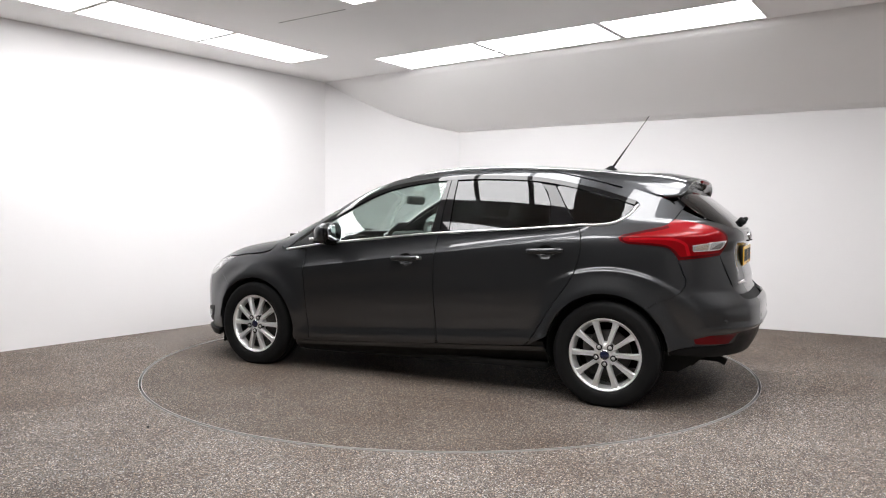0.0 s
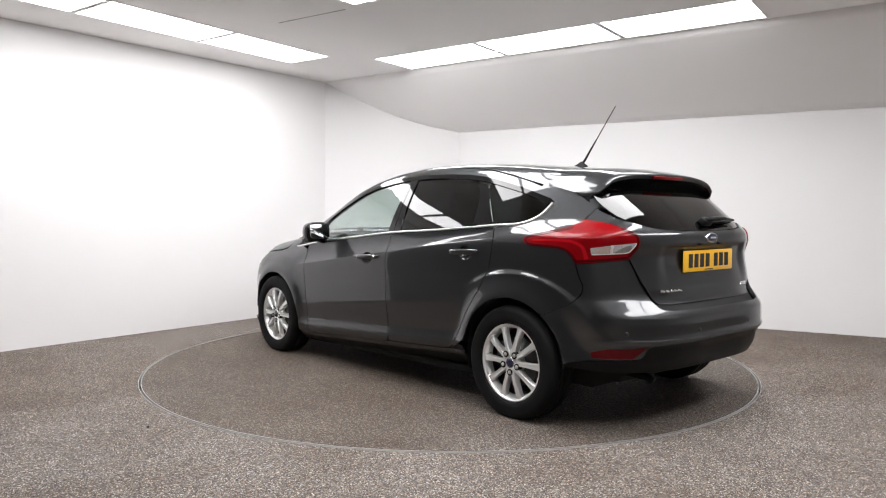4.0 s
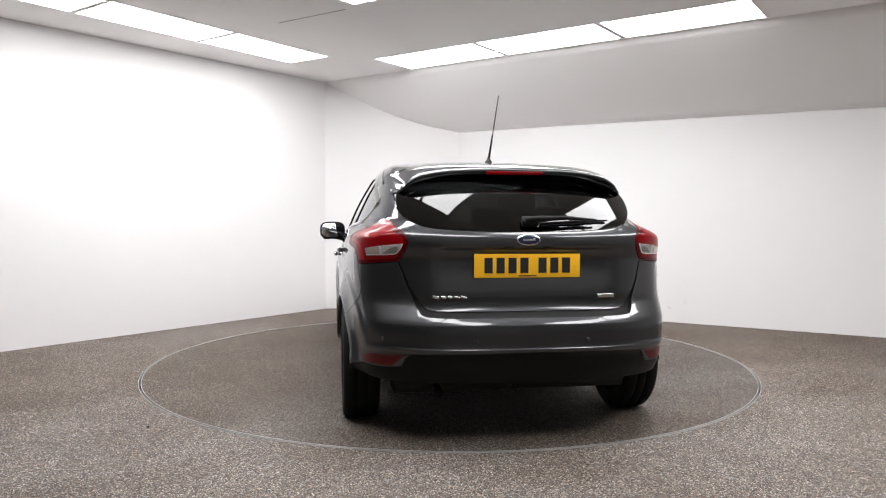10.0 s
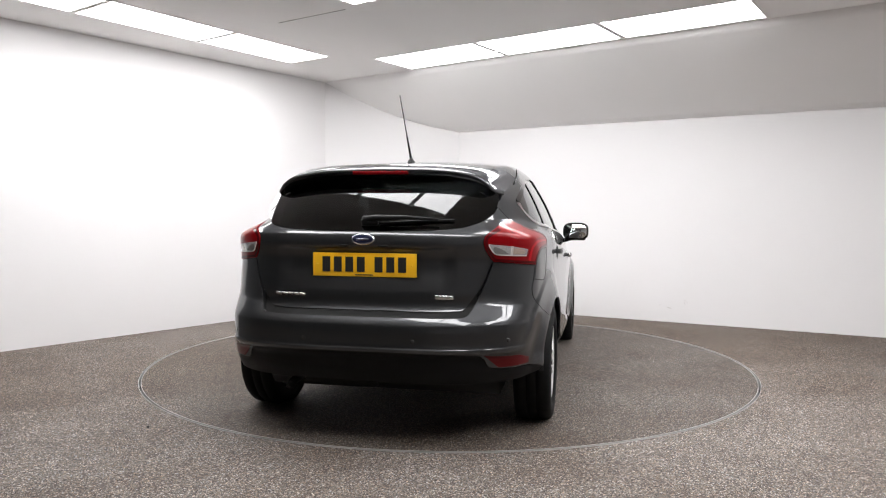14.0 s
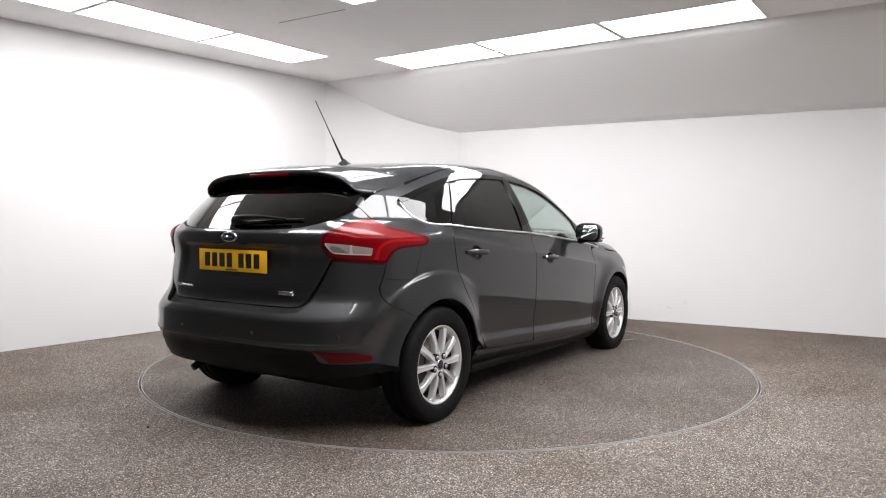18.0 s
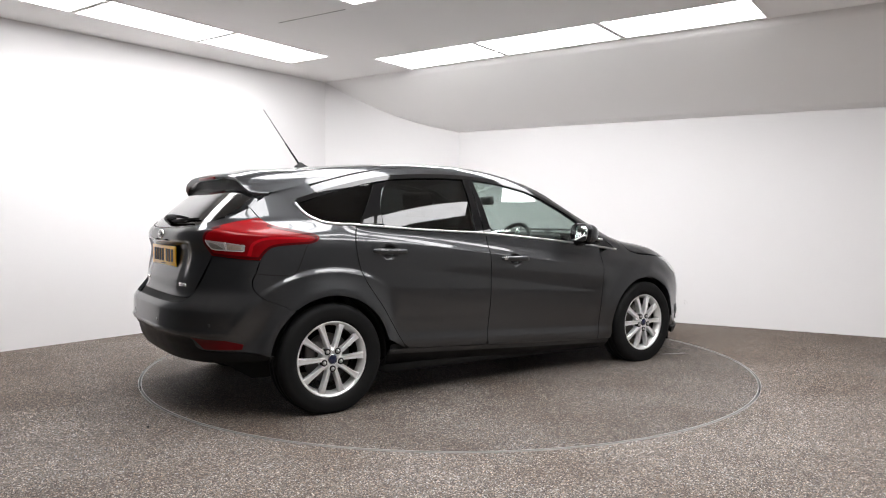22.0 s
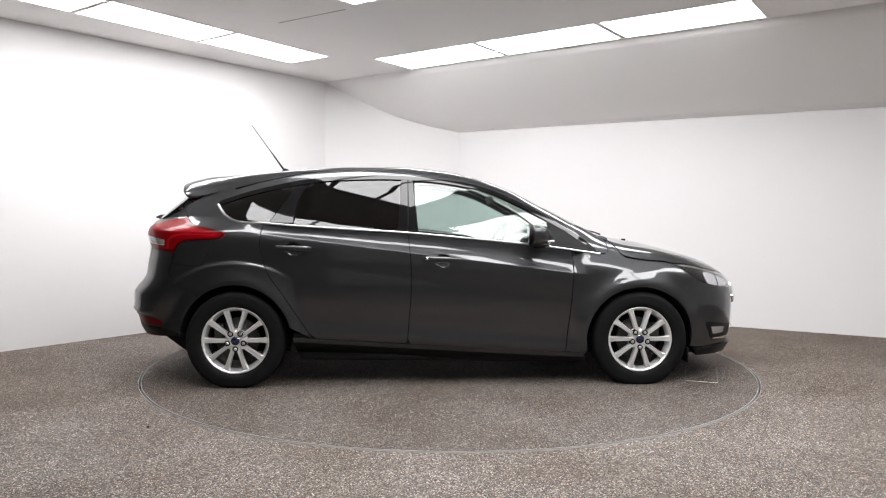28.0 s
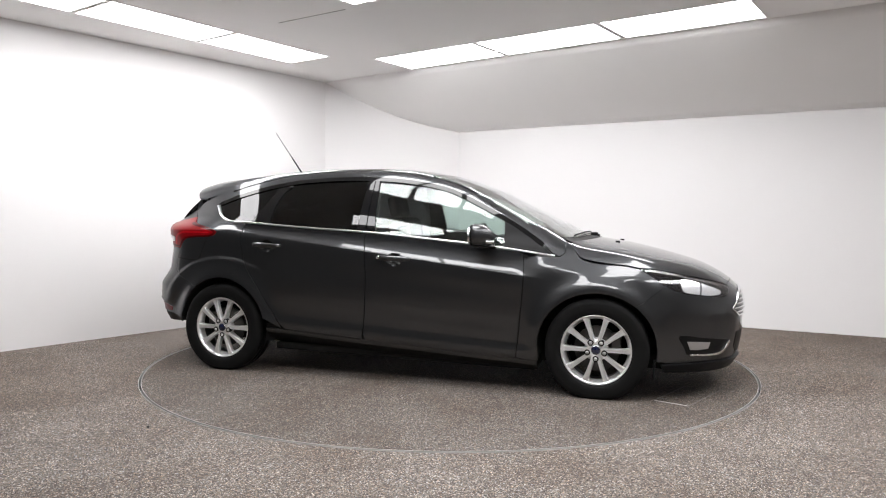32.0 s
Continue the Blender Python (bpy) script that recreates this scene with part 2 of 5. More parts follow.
def slope():
    bm = bmesh.new()
    steps = 24
    rows = []
    for i in range(steps + 1):
        s = i / steps
        p, q = A.lerp(CREASE_END, s), B.lerp(B_END, s)
        line = []
        for j in range(13):
            u = j / 12
            line.append(bm.verts.new((*p.lerp(q, u), CEILING + (SLOPE_LOW - CEILING) * u - sag(u) * max(0.0, 1 - s / 0.4) ** 2)))
        rows.append(line + [bm.verts.new((*q, SLOPE_LOW + 0.7)), bm.verts.new((*p, CEILING + 0.12))])
    for a, b in zip(rows, rows[1:]):
        n = len(a)
        for k in range(n):
            bm.faces.new((a[k], a[(k + 1) % n], b[(k + 1) % n], b[k]))
    bmesh.ops.recalc_face_normals(bm, faces=bm.faces)
    return bm


tagged(link("ceiling_slope", slope(), CEIL), "sloped white ceiling running down to the low wall", "ceiling", kind="structure")

RIM = 2.219


def ring(r0, r1, z0, z1, steps=160):
    return spin([(r0, z0), (r0, z1), (r1, z1), (r1, z0)], steps)


def upright(bm):
    bmesh.ops.transform(bm, matrix=Matrix(((1, 0, 0, 0), (0, 0, 1, 0), (0, 1, 0, 0), (0, 0, 0, 1))), verts=bm.verts)
    bmesh.ops.recalc_face_normals(bm, faces=bm.faces)
    return bm


def floor_sheet():
    """The floor with a round hole for the turntable."""
    bm = bmesh.new()
    n = 160
    inner = [bm.verts.new(((RIM + 0.010) * math.cos(2 * math.pi * i / n), (RIM + 0.010) * math.sin(2 * math.pi * i / n), 0)) for i in range(n)]
    outer = [bm.verts.new((13 * math.cos(2 * math.pi * i / n), 13 * math.sin(2 * math.pi * i / n), 0)) for i in range(n)]
    for i in range(n):
        j = (i + 1) % n
        bm.faces.new((inner[i], outer[i], outer[j], inner[j]))
    return bm


tagged(link("floor", floor_sheet(), FLOOR, smooth=False), "speckled grey-brown resin stone floor of the studio", "floor", kind="structure")
tagged(link("floor_pit", slab([(2.4 * math.cos(k * math.pi / 16), 2.4 * math.sin(k * math.pi / 16)) for k in range(32)], -0.2, -0.08), GAP, smooth=False),
       "dark pit under the turntable's edge gap", "floor", kind="structure")
tagged(link("floor_trim", upright(ring(RIM + 0.0065, RIM + 0.010, -0.06, 0.0022)), STEEL, smooth=False),
       "thin steel edge ring let into the floor", "trim", kind="structure")

turntable = new("turntable")
tagged(turntable, "round turntable topped with speckled resin stone, steel rim", "turntable")
part("platform", slab([((RIM - 0.011) * math.cos(2 * math.pi * i / 160), (RIM - 0.011) * math.sin(2 * math.pi * i / 160)) for i in range(160)], -0.07, 0.0), DISC, turntable, smooth=False)
part("rim", upright(ring(RIM - 0.011, RIM - 0.0065, -0.07, 0.0022)), STEEL, turntable, "thin pale steel edge", smooth=False)
for p, q in (((1.847, -0.341), (1.668, -0.775)), ((1.668, -0.775), (1.863, -0.850)), ((1.863, -0.850), (2.062, -0.389))):
    p, q = Vector(p) + Vector((-0.111, -0.028)), Vector(q) + Vector((-0.111, -0.028))
    d = q - p
    bold = d.length < 0.25
    part("chalk_line", box((p.x + q.x) / 2, (p.y + q.y) / 2, 0.0012, d.length, 0.009 if bold else 0.005, 0.0016, 0, Matrix.Rotation(math.atan2(d.y, d.x), 4, "Z")), CHALKBOLD if bold else CHALK, turntable, "faint chalk line", smooth=False)


def light_panel(x, y, along, length, width):
    """A flush panel lamp: one corner, its long direction, and the short one to the right of it."""
    d = Vector(along).normalized()
    s = Vector((-d.y, d.x)) if width > 0 else Vector((d.y, -d.x))
    width = abs(width)
    o = Vector((x, y))
    e = tagged(new("ceiling_light"), "long white LED panel set in the ceiling, switched on", "ceiling light", "ceiling light panels")
    c = o + d * length / 2 + s * width / 2
    e.location = (c.x, c.y, CEILING)
    ang = math.atan2(d.y, d.x)
    e.rotation_euler = (0, 0, ang)
    part("diffuser", box(0, 0, -0.003, length - 0.046, width - 0.03, 0.004), LAMP, e, "glowing white diffuser", smooth=False)
    for sx, sy, lx, ly in ((0, 1, length, 0.014), (0, -1, length, 0.014), (1, 0, 0.022, width - 0.028), (-1, 0, 0.022, width - 0.028)):
        part("frame", box(sx * (length / 2 - 0.011), sy * (width / 2 - 0.007), -0.002, lx, ly, 0.004), CEIL, e, smooth=False)
    return e


STRIP_L = Vector((-0.575, -0.818))


def strip(x, y, along, count, length, width):
    for k in range(count):
        p = Vector((x, y)) + k * (length + 0.01) * along
        light_panel(p.x, p.y, along, length, width)


strip(-0.765, 1.722, STRIP_R, 3, 1.180, 0.60)
strip(-1.19, 1.62, STRIP_L, 3, 1.125, -0.55)
strip(-0.724, -0.121, STRIP_R, 3, 0.53, -1.12)
strip(-1.96, -1.67, STRIP_R, 3, 1.180, -0.50)
strip(1.78, -0.75, STRIP_L, 2, 1.125, 0.55)
# added strip out of view, no known lamp: brightens the right side
strip(4.05, -1.05, STRIP_L, 3, 1.195, -0.60)

joint = [Vector((-1.40, 0.385)), Vector((-0.80, -0.005))]
d = joint[1] - joint[0]
tagged(link("ceiling_trim", box(*((joint[0] + joint[1]) / 2), CEILING - 0.001, d.length, 0.006, 0.003, 0, Matrix.Rotation(math.atan2(d.y, d.x), 4, "Z")), mat("grey_joint", (0.3, 0.29, 0.28), 0.9), smooth=False),
       "thin grey board joint in the ceiling", "trim", kind="structure")
tagged(link("debris", box(-1.573, -1.854, 0.004, 0.013, 0.010, 0.008, 0.003), INK), "small dark crumb lying on the floor", "debris")


# ---------------------------------------------------------------- the car's outer surface
# Car space: x forward, y to its left, z up, the origin on the ground midway between the axles.
def spline(knots):
    """A smooth curve through (x, value) knots."""
    k = np.array(sorted(knots), float)
    x, v = k[:, 0], k[:, 1]
    h, d = np.diff(x), np.diff(v) / np.diff(x)
    m = np.zeros(len(x))
    m[0], m[-1] = d[0], d[-1]
    for i in range(1, len(x) - 1):
        if d[i - 1] * d[i] > 0:
            w1, w2 = 2 * h[i] + h[i - 1], h[i] + 2 * h[i - 1]
            m[i] = (w1 + w2) / (w1 / d[i - 1] + w2 / d[i])

    def at(q):
        q = np.asarray(q, float)
        c = np.clip(q, x[0], x[-1])
        i = np.clip(np.searchsorted(x, c) - 1, 0, len(x) - 2)
        t = (c - x[i]) / h[i]
        r = (v[i] * (1 + 2 * t) * (1 - t) ** 2 + m[i] * h[i] * t * (1 - t) ** 2 + v[i + 1] * t * t * (3 - 2 * t) + m[i + 1] * h[i] * t * t * (t - 1))
        return r + np.where(q < x[0], (q - x[0]) * m[0], 0) + np.where(q > x[-1], (q - x[-1]) * m[-1], 0)
    return at


def smax(a, b, k):
    h = np.clip(0.5 + 0.5 * (a - b) / k, 0, 1)
    return b + (a - b) * h + k * h * (1 - h)


def ease(a, b, q):
    t = np.clip((q - a) / (b - a), 0, 1)
    return t * t * (3 - 2 * t)


belt = spline([(-1.6, 1.10), (-1.17, 1.059), (-0.67, 1.023), (-0.22, 0.998), (0.08, 0.972), (0.65, 0.916), (1.08, 0.859), (1.4, 0.82)])
side_z = spline([(0.12, 0.715), (0.16, 0.760), (0.19, 0.797), (0.22, 0.829), (0.25, 0.853), (0.280, 0.8630), (0.300, 0.8665), (0.318, 0.8665), (0.34, 0.8630), (0.37, 0.8600), (0.42, 0.8615), (0.48, 0.8670), (0.54, 0.8705), (0.64, 0.8725), (0.75, 0.8715), (0.86, 0.866),
                 (0.905, 0.860), (0.935, 0.851), (0.965, 0.838), (1.0, 0.821), (1.05, 0.797), (1.1, 0.771), (1.2, 0.713), (1.3, 0.645), (1.36, 0.600), (1.40, 0.559), (1.44, 0.505), (1.5, 0.40)])
side_x = spline([(-2.2, -0.155), (-1.9, -0.098), (-1.6, -0.046), (-1.2, -0.017), (-0.7, -0.004), (-0.1, 0.001), (0.5, -0.004), (0.9, -0.014), (1.3, -0.022), (1.6, -0.034), (1.9, -0.072), (2.2, -0.15)])
roof_x = spline([(-1.9, 1.30), (-1.72, 1.350), (-1.45, 1.398), (-1.1, 1.437), (-0.85, 1.457), (-0.6, 1.468), (-0.3, 1.469), (-0.05, 1.453), (0.2, 1.410),
                 (0.45, 1.332), (0.7, 1.212), (0.95, 1.093), (1.16, 0.994), (1.24, 0.972), (1.46, 0.936), (1.7, 0.880), (1.93, 0.812), (2.05, 0.765), (2.2, 0.68), (2.3, 0.58)])
crown_x = spline([(-1.9, 0.10), (-0.3, 0.085), (0.2, 0.085), (0.6, 0.09), (1.0, 0.10), (1.2, 0.10), (1.6, 0.10), (2.0, 0.10), (2.3, 0.1)])
rear_z = spline([(0.14, -1.93), (0.22, -2.01), (0.32, -2.075), (0.40, -2.095), (0.448, -2.106), (0.474, -2.132), (0.486, -2.1355), (0.496, -2.130), (0.51, -2.1285), (0.57, -2.128), (0.597, -2.125), (0.613, -2.117), (0.635, -2.101), (0.665, -2.077), (0.70, -2.052), (0.73, -2.041), (0.79, -2.031), (0.9, -2.015),
                 (0.98, -2.03), (1.02, -2.022), (1.06, -1.985), (1.2, -1.825), (1.3, -1.70), (1.36, -1.60), (1.5, -1.3)])
front_z = spline([(0.12, 2.05), (0.18, 2.15), (0.26, 2.19), (0.4, 2.21), (0.52, 2.215), (0.6, 2.205), (0.66, 2.18), (0.72, 2.13), (0.78, 2.05), (0.9, 1.85)])


def side(x, z):
    w = ease(0.45, 0.85, z)
    s = side_z(z - w * (belt(x) - 1.0) + (1 - w) * 0.060 * np.clip(x, -0.95, 0.95)) + side_x(x) * (1 + 0.5 * ease(0.9, 1.2, z))
    up = ease(1.0, 1.1, z)
    s = s - up * 0.20 * np.clip(-1.0 - x, 0, 2) ** 2 - ease(0.9, 1.0, z) * 0.05 * np.clip(x - 0.3, 0, 2) ** 2
    # the crease along the doors
    line, sill_z = 0.850 - 0.124 * x, belt(x) - 0.004
    span = ease(-1.35, -1.05, x) * (1 - ease(0.80, 1.05, x))
    plan = side_x(x) * (1 + 0.5 * ease(0.9, 1.2, z))
    low = side_z(line - ease(0.45, 0.85, line) * (belt(x) - 1.0)) + 0.009
    f = np.clip((z - line) / np.maximum(sill_z - line, 0.03), 0, 1)
    facet = low + (side_z(0.996) + 0.016 - low) * (1 - (1 - f) ** 2.0) + plan - ease(0.9, 1.0, z) * 0.05 * np.clip(x - 0.3, 0, 2) ** 2
    above = (z > line) & (z < sill_z)
    s = np.where(above, s + span * (facet - s), s + span * 0.009 * ease(-0.18, 0.0, z - line) * (z <= line))
    # the cabin's fuller waist ahead of the rear pillar
    s = s + 0.045 * np.clip((z - 1.0) / 0.40, 0, 1) * ease(-1.6, -0.1, x) * (1 - ease(0.55, 1.25, x))
    # wheel arch flares and the rear haunch
    for cx, lift in ((-1.324, 0.037), (1.324, 0.031)):
        r = np.hypot(x - cx, z - 0.31)
        s = s + lift * np.exp(-((r - 0.355) / 0.072) ** 2) * ease(0.18, 0.4, z)
    r = np.hypot((x + 1.33) * 0.85, z - 0.30)
    s = s + 0.012 * (1 - ease(0.492, 0.528, r)) * ease(0.36, 0.46, r) * ease(0.4, 0.6, z) * (1 - ease(-1.15, -0.93, x))
    return s


def surface(x, y, z):
    """Below zero inside the body."""
    y = np.abs(y)
    fs = y - side(x, z)
    ft = (z - (roof_x(x) - crown_x(x) * y * y)) * 0.9
    fr = (rear_z(z) + 0.03 * y * y + 0.60 * y ** 4 - x) * 0.9
    ff = (x - (front_z(z) - 0.27 * y * y - 0.62 * y ** 4)) * 0.85
    top = smax(fs, ft, 0.075 - 0.03 * ease(1.2, 1.4, z))
    return smax(top, smax(fr, ff, 0.04), 0.07)


def root(f, lo, hi, n=34):
    lo, hi = np.array(lo, float), np.array(hi, float)
    for _ in range(n):
        m = (lo + hi) / 2
        inside = f(m) < 0
        lo, hi = np.where(inside, m, lo), np.where(inside, hi, m)
    return (lo + hi) / 2


def on_side(a, b):
    """(x, z) to the body's left side."""
    a, b = np.asarray(a, float), np.asarray(b, float)
    y = root(lambda q: surface(a, q, b), np.zeros_like(a), np.full_like(a, 1.2))
    return np.stack([a, y, b], 1)


def on_top(a, b):
    """(x, y) to the upper side."""
    a, b = np.asarray(a, float), np.asarray(b, float)
    z = root(lambda q: surface(a, b, q), np.full_like(a, 0.5), np.full_like(a, 1.7))
    return np.stack([a, b, z], 1)


def on_end(cx, sign):
    """(arc, z) about an upright axis at cx, arc = 0.9 m times the angle from straight back (-1) or straight ahead (1)."""
    def put(a, b):
        a, b = np.asarray(a, float) / 0.9, np.asarray(b, float)
        c, s = sign * np.cos(a), np.sin(a)
        r = root(lambda q: surface(cx + q * c, q * s, b), np.zeros_like(a), np.full_like(a, 1.6))
        return np.stack([cx + r * c, r * s, b], 1)
    return put


on_rear, on_front = on_end(-1.2, -1), on_end(1.3, 1)


def arc_rear(x, y):
    return 0.9 * math.atan2(y, -(x + 1.2))


def arc_front(x, y):
    return 0.9 * math.atan2(y, x - 1.3)


def normals(p):
    e = 0.002
    g = [surface(*(p + np.eye(3)[i] * e).T) - surface(*(p - np.eye(3)[i] * e).T) for i in range(3)]
    g = np.stack(g, 1)
    return g / np.maximum(np.linalg.norm(g, axis=1, keepdims=True), 1e-9)


def curve(pts, n=6, closed=False):
    """A Catmull-Rom line through pts."""
    p = [np.array(q, float) for q in pts]
    if closed:
        p = [p[-1]] + p + [p[0], p[1]]
    else:
        p = [2 * p[0] - p[1]] + p + [2 * p[-1] - p[-2]]
    out = []
    for a, b, c, d in zip(p, p[1:], p[2:], p[3:]):
        for i in range(n):
            t = i / n
            out.append(0.5 * (2 * b + (c - a) * t + (2 * a - 5 * b + 4 * c - d) * t * t + (3 * b - a - 3 * c + d) * t ** 3))
    if not closed:
        out.append(p[-2])
    return [tuple(q) for q in out]


def inside_of(poly, q):
    poly = np.array(poly)
    x, y = q[:, 0], q[:, 1]
    r = np.zeros(len(q), bool)
    for (x0, y0), (x1, y1) in zip(poly, np.roll(poly, -1, 0)):
        c = (y0 > y) != (y1 > y)
        with np.errstate(divide="ignore", invalid="ignore"):
            r ^= c & (x < (x1 - x0) * (y - y0) / (y1 - y0) + x0)
    return r


def edge_gap(poly, q):
    d = np.full(len(q), 9.0)
    a = np.array(poly)
    for s, e in zip(a, np.roll(a, -1, 0)):
        v = e - s
        t = np.clip(((q - s) @ v) / max(v @ v, 1e-12), 0, 1)
        d = np.minimum(d, np.linalg.norm(q - s - t[:, None] * v, axis=1))
    return d


def resample(poly, step):
    out = []
    for a, b in zip(poly, poly[1:] + poly[:1]):
        a, b = np.array(a), np.array(b)
        n = max(1, int(np.linalg.norm(b - a) / step + 0.5))
        out += [tuple(a + (b - a) * i / n) for i in range(n)]
    keep = [out[0]]
    for q in out[1:]:
        if math.dist(q, keep[-1]) > 1e-4:
            keep.append(q)
    if math.dist(keep[0], keep[-1]) < 1e-4:
        keep.pop()
    return keep


from mathutils.geometry import delaunay_2d_cdt


def shell(name, outline, place, material, parent, lift=0.0, thick=0.01, step=0.03, mirror=False, label="", warp=None, round_edge=0.002, lines=()):
    """A curved panel: a plan outline laid on the body's surface, moved out by lift, with its own thickness and turned-in edges.
    warp(p, a) may move points; mirror builds the car's right side."""
    poly = resample(list(outline), step)
    arr = np.array(poly)
    lo, hi = arr.min(0), arr.max(0)
    gx, gy = np.meshgrid(np.arange(lo[0] + step / 2, hi[0], step), np.arange(lo[1] + step / 2, hi[1], step))
    grid = np.stack([gx.ravel(), gy.ravel()], 1)
    grid = grid[inside_of(poly, grid)]
    if len(grid):
        grid = grid[edge_gap(poly, grid) > step * 0.45]
    n = len(poly)
    extra, bonds = [], []
    for line in lines:
        q = np.array(line)
        keep = inside_of(poly, q) & (edge_gap(poly, q) > 0.006)
        last = None
        for ok, v in zip(keep, q):
            if ok:
                extra.append(v)
                if last is not None:
                    bonds.append((n + last, n + len(extra) - 1))
                last = len(extra) - 1
            else:
                last = None
    if extra and len(grid):
        e = np.array(extra)
        d = np.sqrt(((grid[:, None, :] - e[None]) ** 2).sum(2)).min(1)
        grid = grid[d > step * 0.55]
    pts = [Vector(q) for q in poly] + [Vector(q) for q in extra] + [Vector(q) for q in grid]
    out = delaunay_2d_cdt(pts, [(i, (i + 1) % n) for i in range(n)] + bonds, [], 1, 1e-6)
    flat, tris, origin = np.array([(v.x, v.y) for v in out[0]]), out[2], out[3]
    p = place(flat[:, 0], flat[:, 1])
    nor = normals(p)
    p = p + nor * lift
    if warp is not None:
        p = warp(p, flat)
        e = 1e-3
        pa, pb = place(flat[:, 0] + e, flat[:, 1]), place(flat[:, 0], flat[:, 1] + e)
        pa = warp(pa + normals(pa) * lift, flat + np.array((e, 0)))
        pb = warp(pb + normals(pb) * lift, flat + np.array((0, e)))
        g = np.cross(pa - p, pb - p)
        g /= np.maximum(np.linalg.norm(g, axis=1, keepdims=True), 1e-12)
        nor = np.where(((g * nor).sum(1) < 0)[:, None], -g, g)
    loop = [i for i, o in enumerate(origin) if o and o[0] < n]
    # boundary in order
    order = sorted((min(o), i) for i, o in enumerate(origin) if o and min(o) < n)
    loop = [i for _, i in order]
    inner = p - nor * thick
    edge = p[loop] - nor[loop] * round_edge
    nv = len(p)
    verts = np.concatenate([p, inner, edge, p[loop] - nor[loop] * thick])
    vn = np.concatenate([nor, -nor, nor[loop], nor[loop]])
    k = len(loop)
    side_n = []
    for i in range(k):
        t = p[loop[(i + 1) % k]] - p[loop[i - 1]]
        s = np.cross(t, nor[loop[i]])
        s /= max(np.linalg.norm(s), 1e-9)
        side_n.append(s)
    side_n = np.array(side_n)
    # outward sense from the flat outline's winding
    fl = flat[loop]
    area = 0.5 * np.sum(fl[:, 0] * np.roll(fl[:, 1], -1) - np.roll(fl[:, 0], -1) * fl[:, 1])
    t0 = np.array(tris)
    tri_n = np.cross(p[t0[:, 1]] - p[t0[:, 0]], p[t0[:, 2]] - p[t0[:, 0]])
    flip = (tri_n * nor[t0[:, 0]]).sum() < 0
    if (area < 0) != flip:
        side_n = -side_n
    vn[2 * nv:2 * nv + k] = side_n
    vn[2 * nv + k:] = side_n
    faces = []
    for a, b, c in tris:
        faces.append((a, c, b) if flip else (a, b, c))
        faces.append((a + nv, b + nv, c + nv) if flip else (a + nv, c + nv, b + nv))
    e0, e1 = 2 * nv, 2 * nv + k
    for i in range(k):
        j = (i + 1) % k
        q = [(loop[i], loop[j], e0 + j, e0 + i), (e0 + i, e0 + j, e1 + j, e1 + i)]
        for f in q:
            faces.append(f[::-1] if (area > 0) != flip else f)
    if mirror:
        verts, vn = verts * (1, -1, 1), vn * (1, -1, 1)
        faces = [f[::-1] for f in faces]
    me = bpy.data.meshes.new(name)
    me.from_pydata(verts.tolist(), [], faces)
    me.materials.append(material)
    for f in me.polygons:
        f.use_smooth = True
    me.normals_split_custom_set_from_vertices(vn.tolist())
    ob = new(name, me)
    ob.parent = parent
    if label:
        ob["label"] = label
    return ob


def both(name, outline, place, material, parent, label="", **k):
    """The same panel on the car's left and right."""
    return [shell(name, outline, place, material, parent, mirror=m, label=label, **k) for m in (False, True)]


def ribbon(line, width):
    """The closed outline of a strip along a line; width may be a pair for a tapering strip."""
    q = np.array(line, float)
    t = np.gradient(q, axis=0)
    t /= np.maximum(np.linalg.norm(t, axis=1, keepdims=True), 1e-9)
    s = np.stack([-t[:, 1], t[:, 0]], 1)
    w = np.linspace(*width, len(q))[:, None] / 2 if isinstance(width, tuple) else width / 2
    return [tuple(v) for v in q + s * w] + [tuple(v) for v in (q - s * w)[::-1]]


# ---------------------------------------------------------------- the car
car = tagged(new("car"), "dark grey metallic five-door hatchback on the turntable", "car")

# feature lines in (x, z)
dlo_top = curve([(1.06, 0.872), (0.96, 0.957), (0.75, 1.090), (0.46, 1.240), (0.27, 1.312), (0.0, 1.360), (-0.3, 1.380), (-0.6, 1.376), (-0.89, 1.351), (-1.22, 1.279), (-1.46, 1.203)], 6)
top_at = spline([(a, b) for a, b in dlo_top])
roof_edge_y = spline([(x, float(on_side([x], [min(float(top_at(x)) + 0.045, float(roof_x(x)) - 0.03)])[0][1])) for x in np.linspace(-1.5, 0.9, 13)])


def seam_z(x):
    return min(float(top_at(x)) + 0.045, float(roof_x(x)) - 0.03)


b_line = curve([(-0.215, 0.99), (-0.198, 0.8), (-0.197, 0.613), (-0.21, 0.42), (-0.222, 0.283)], 4)
c_line = curve([(-1.150, 1.050), (-1.170, 0.940), (-1.125, 0.760), (-1.02, 0.605), (-0.92, 0.450), (-0.835, 0.320)], 4)
f_line = curve([(0.865, 0.883), (0.873, 0.73), (0.85, 0.45), (0.825, 0.222)], 4)


def off(line, dx):
    return [(x + dx, z) for x, z in line]


def belt_line(x0, x1, drop, n=12):
    return [(x, float(belt(x)) - drop) for x in np.linspace(x0, x1, n)]


ARCH = {1.324: (0.362, 0.340), -1.324: (0.360, 0.358)}


def arch(cx, a0, a1, n=26):
    rx, rz = ARCH[cx]
    return [(cx + rx * math.cos(radians(a)), 0.31 + rz * math.sin(radians(a))) for a in np.linspace(a0, a1, n)]


def arch_x(cx, z):
    """Half the arch opening's width at a height."""
    rx, rz = ARCH[cx]
    return rx * math.sqrt(1 - ((z - 0.31) / rz) ** 2)


def door_bottom(x):
    return 0.268 - 0.060 * x


G = 0.0034
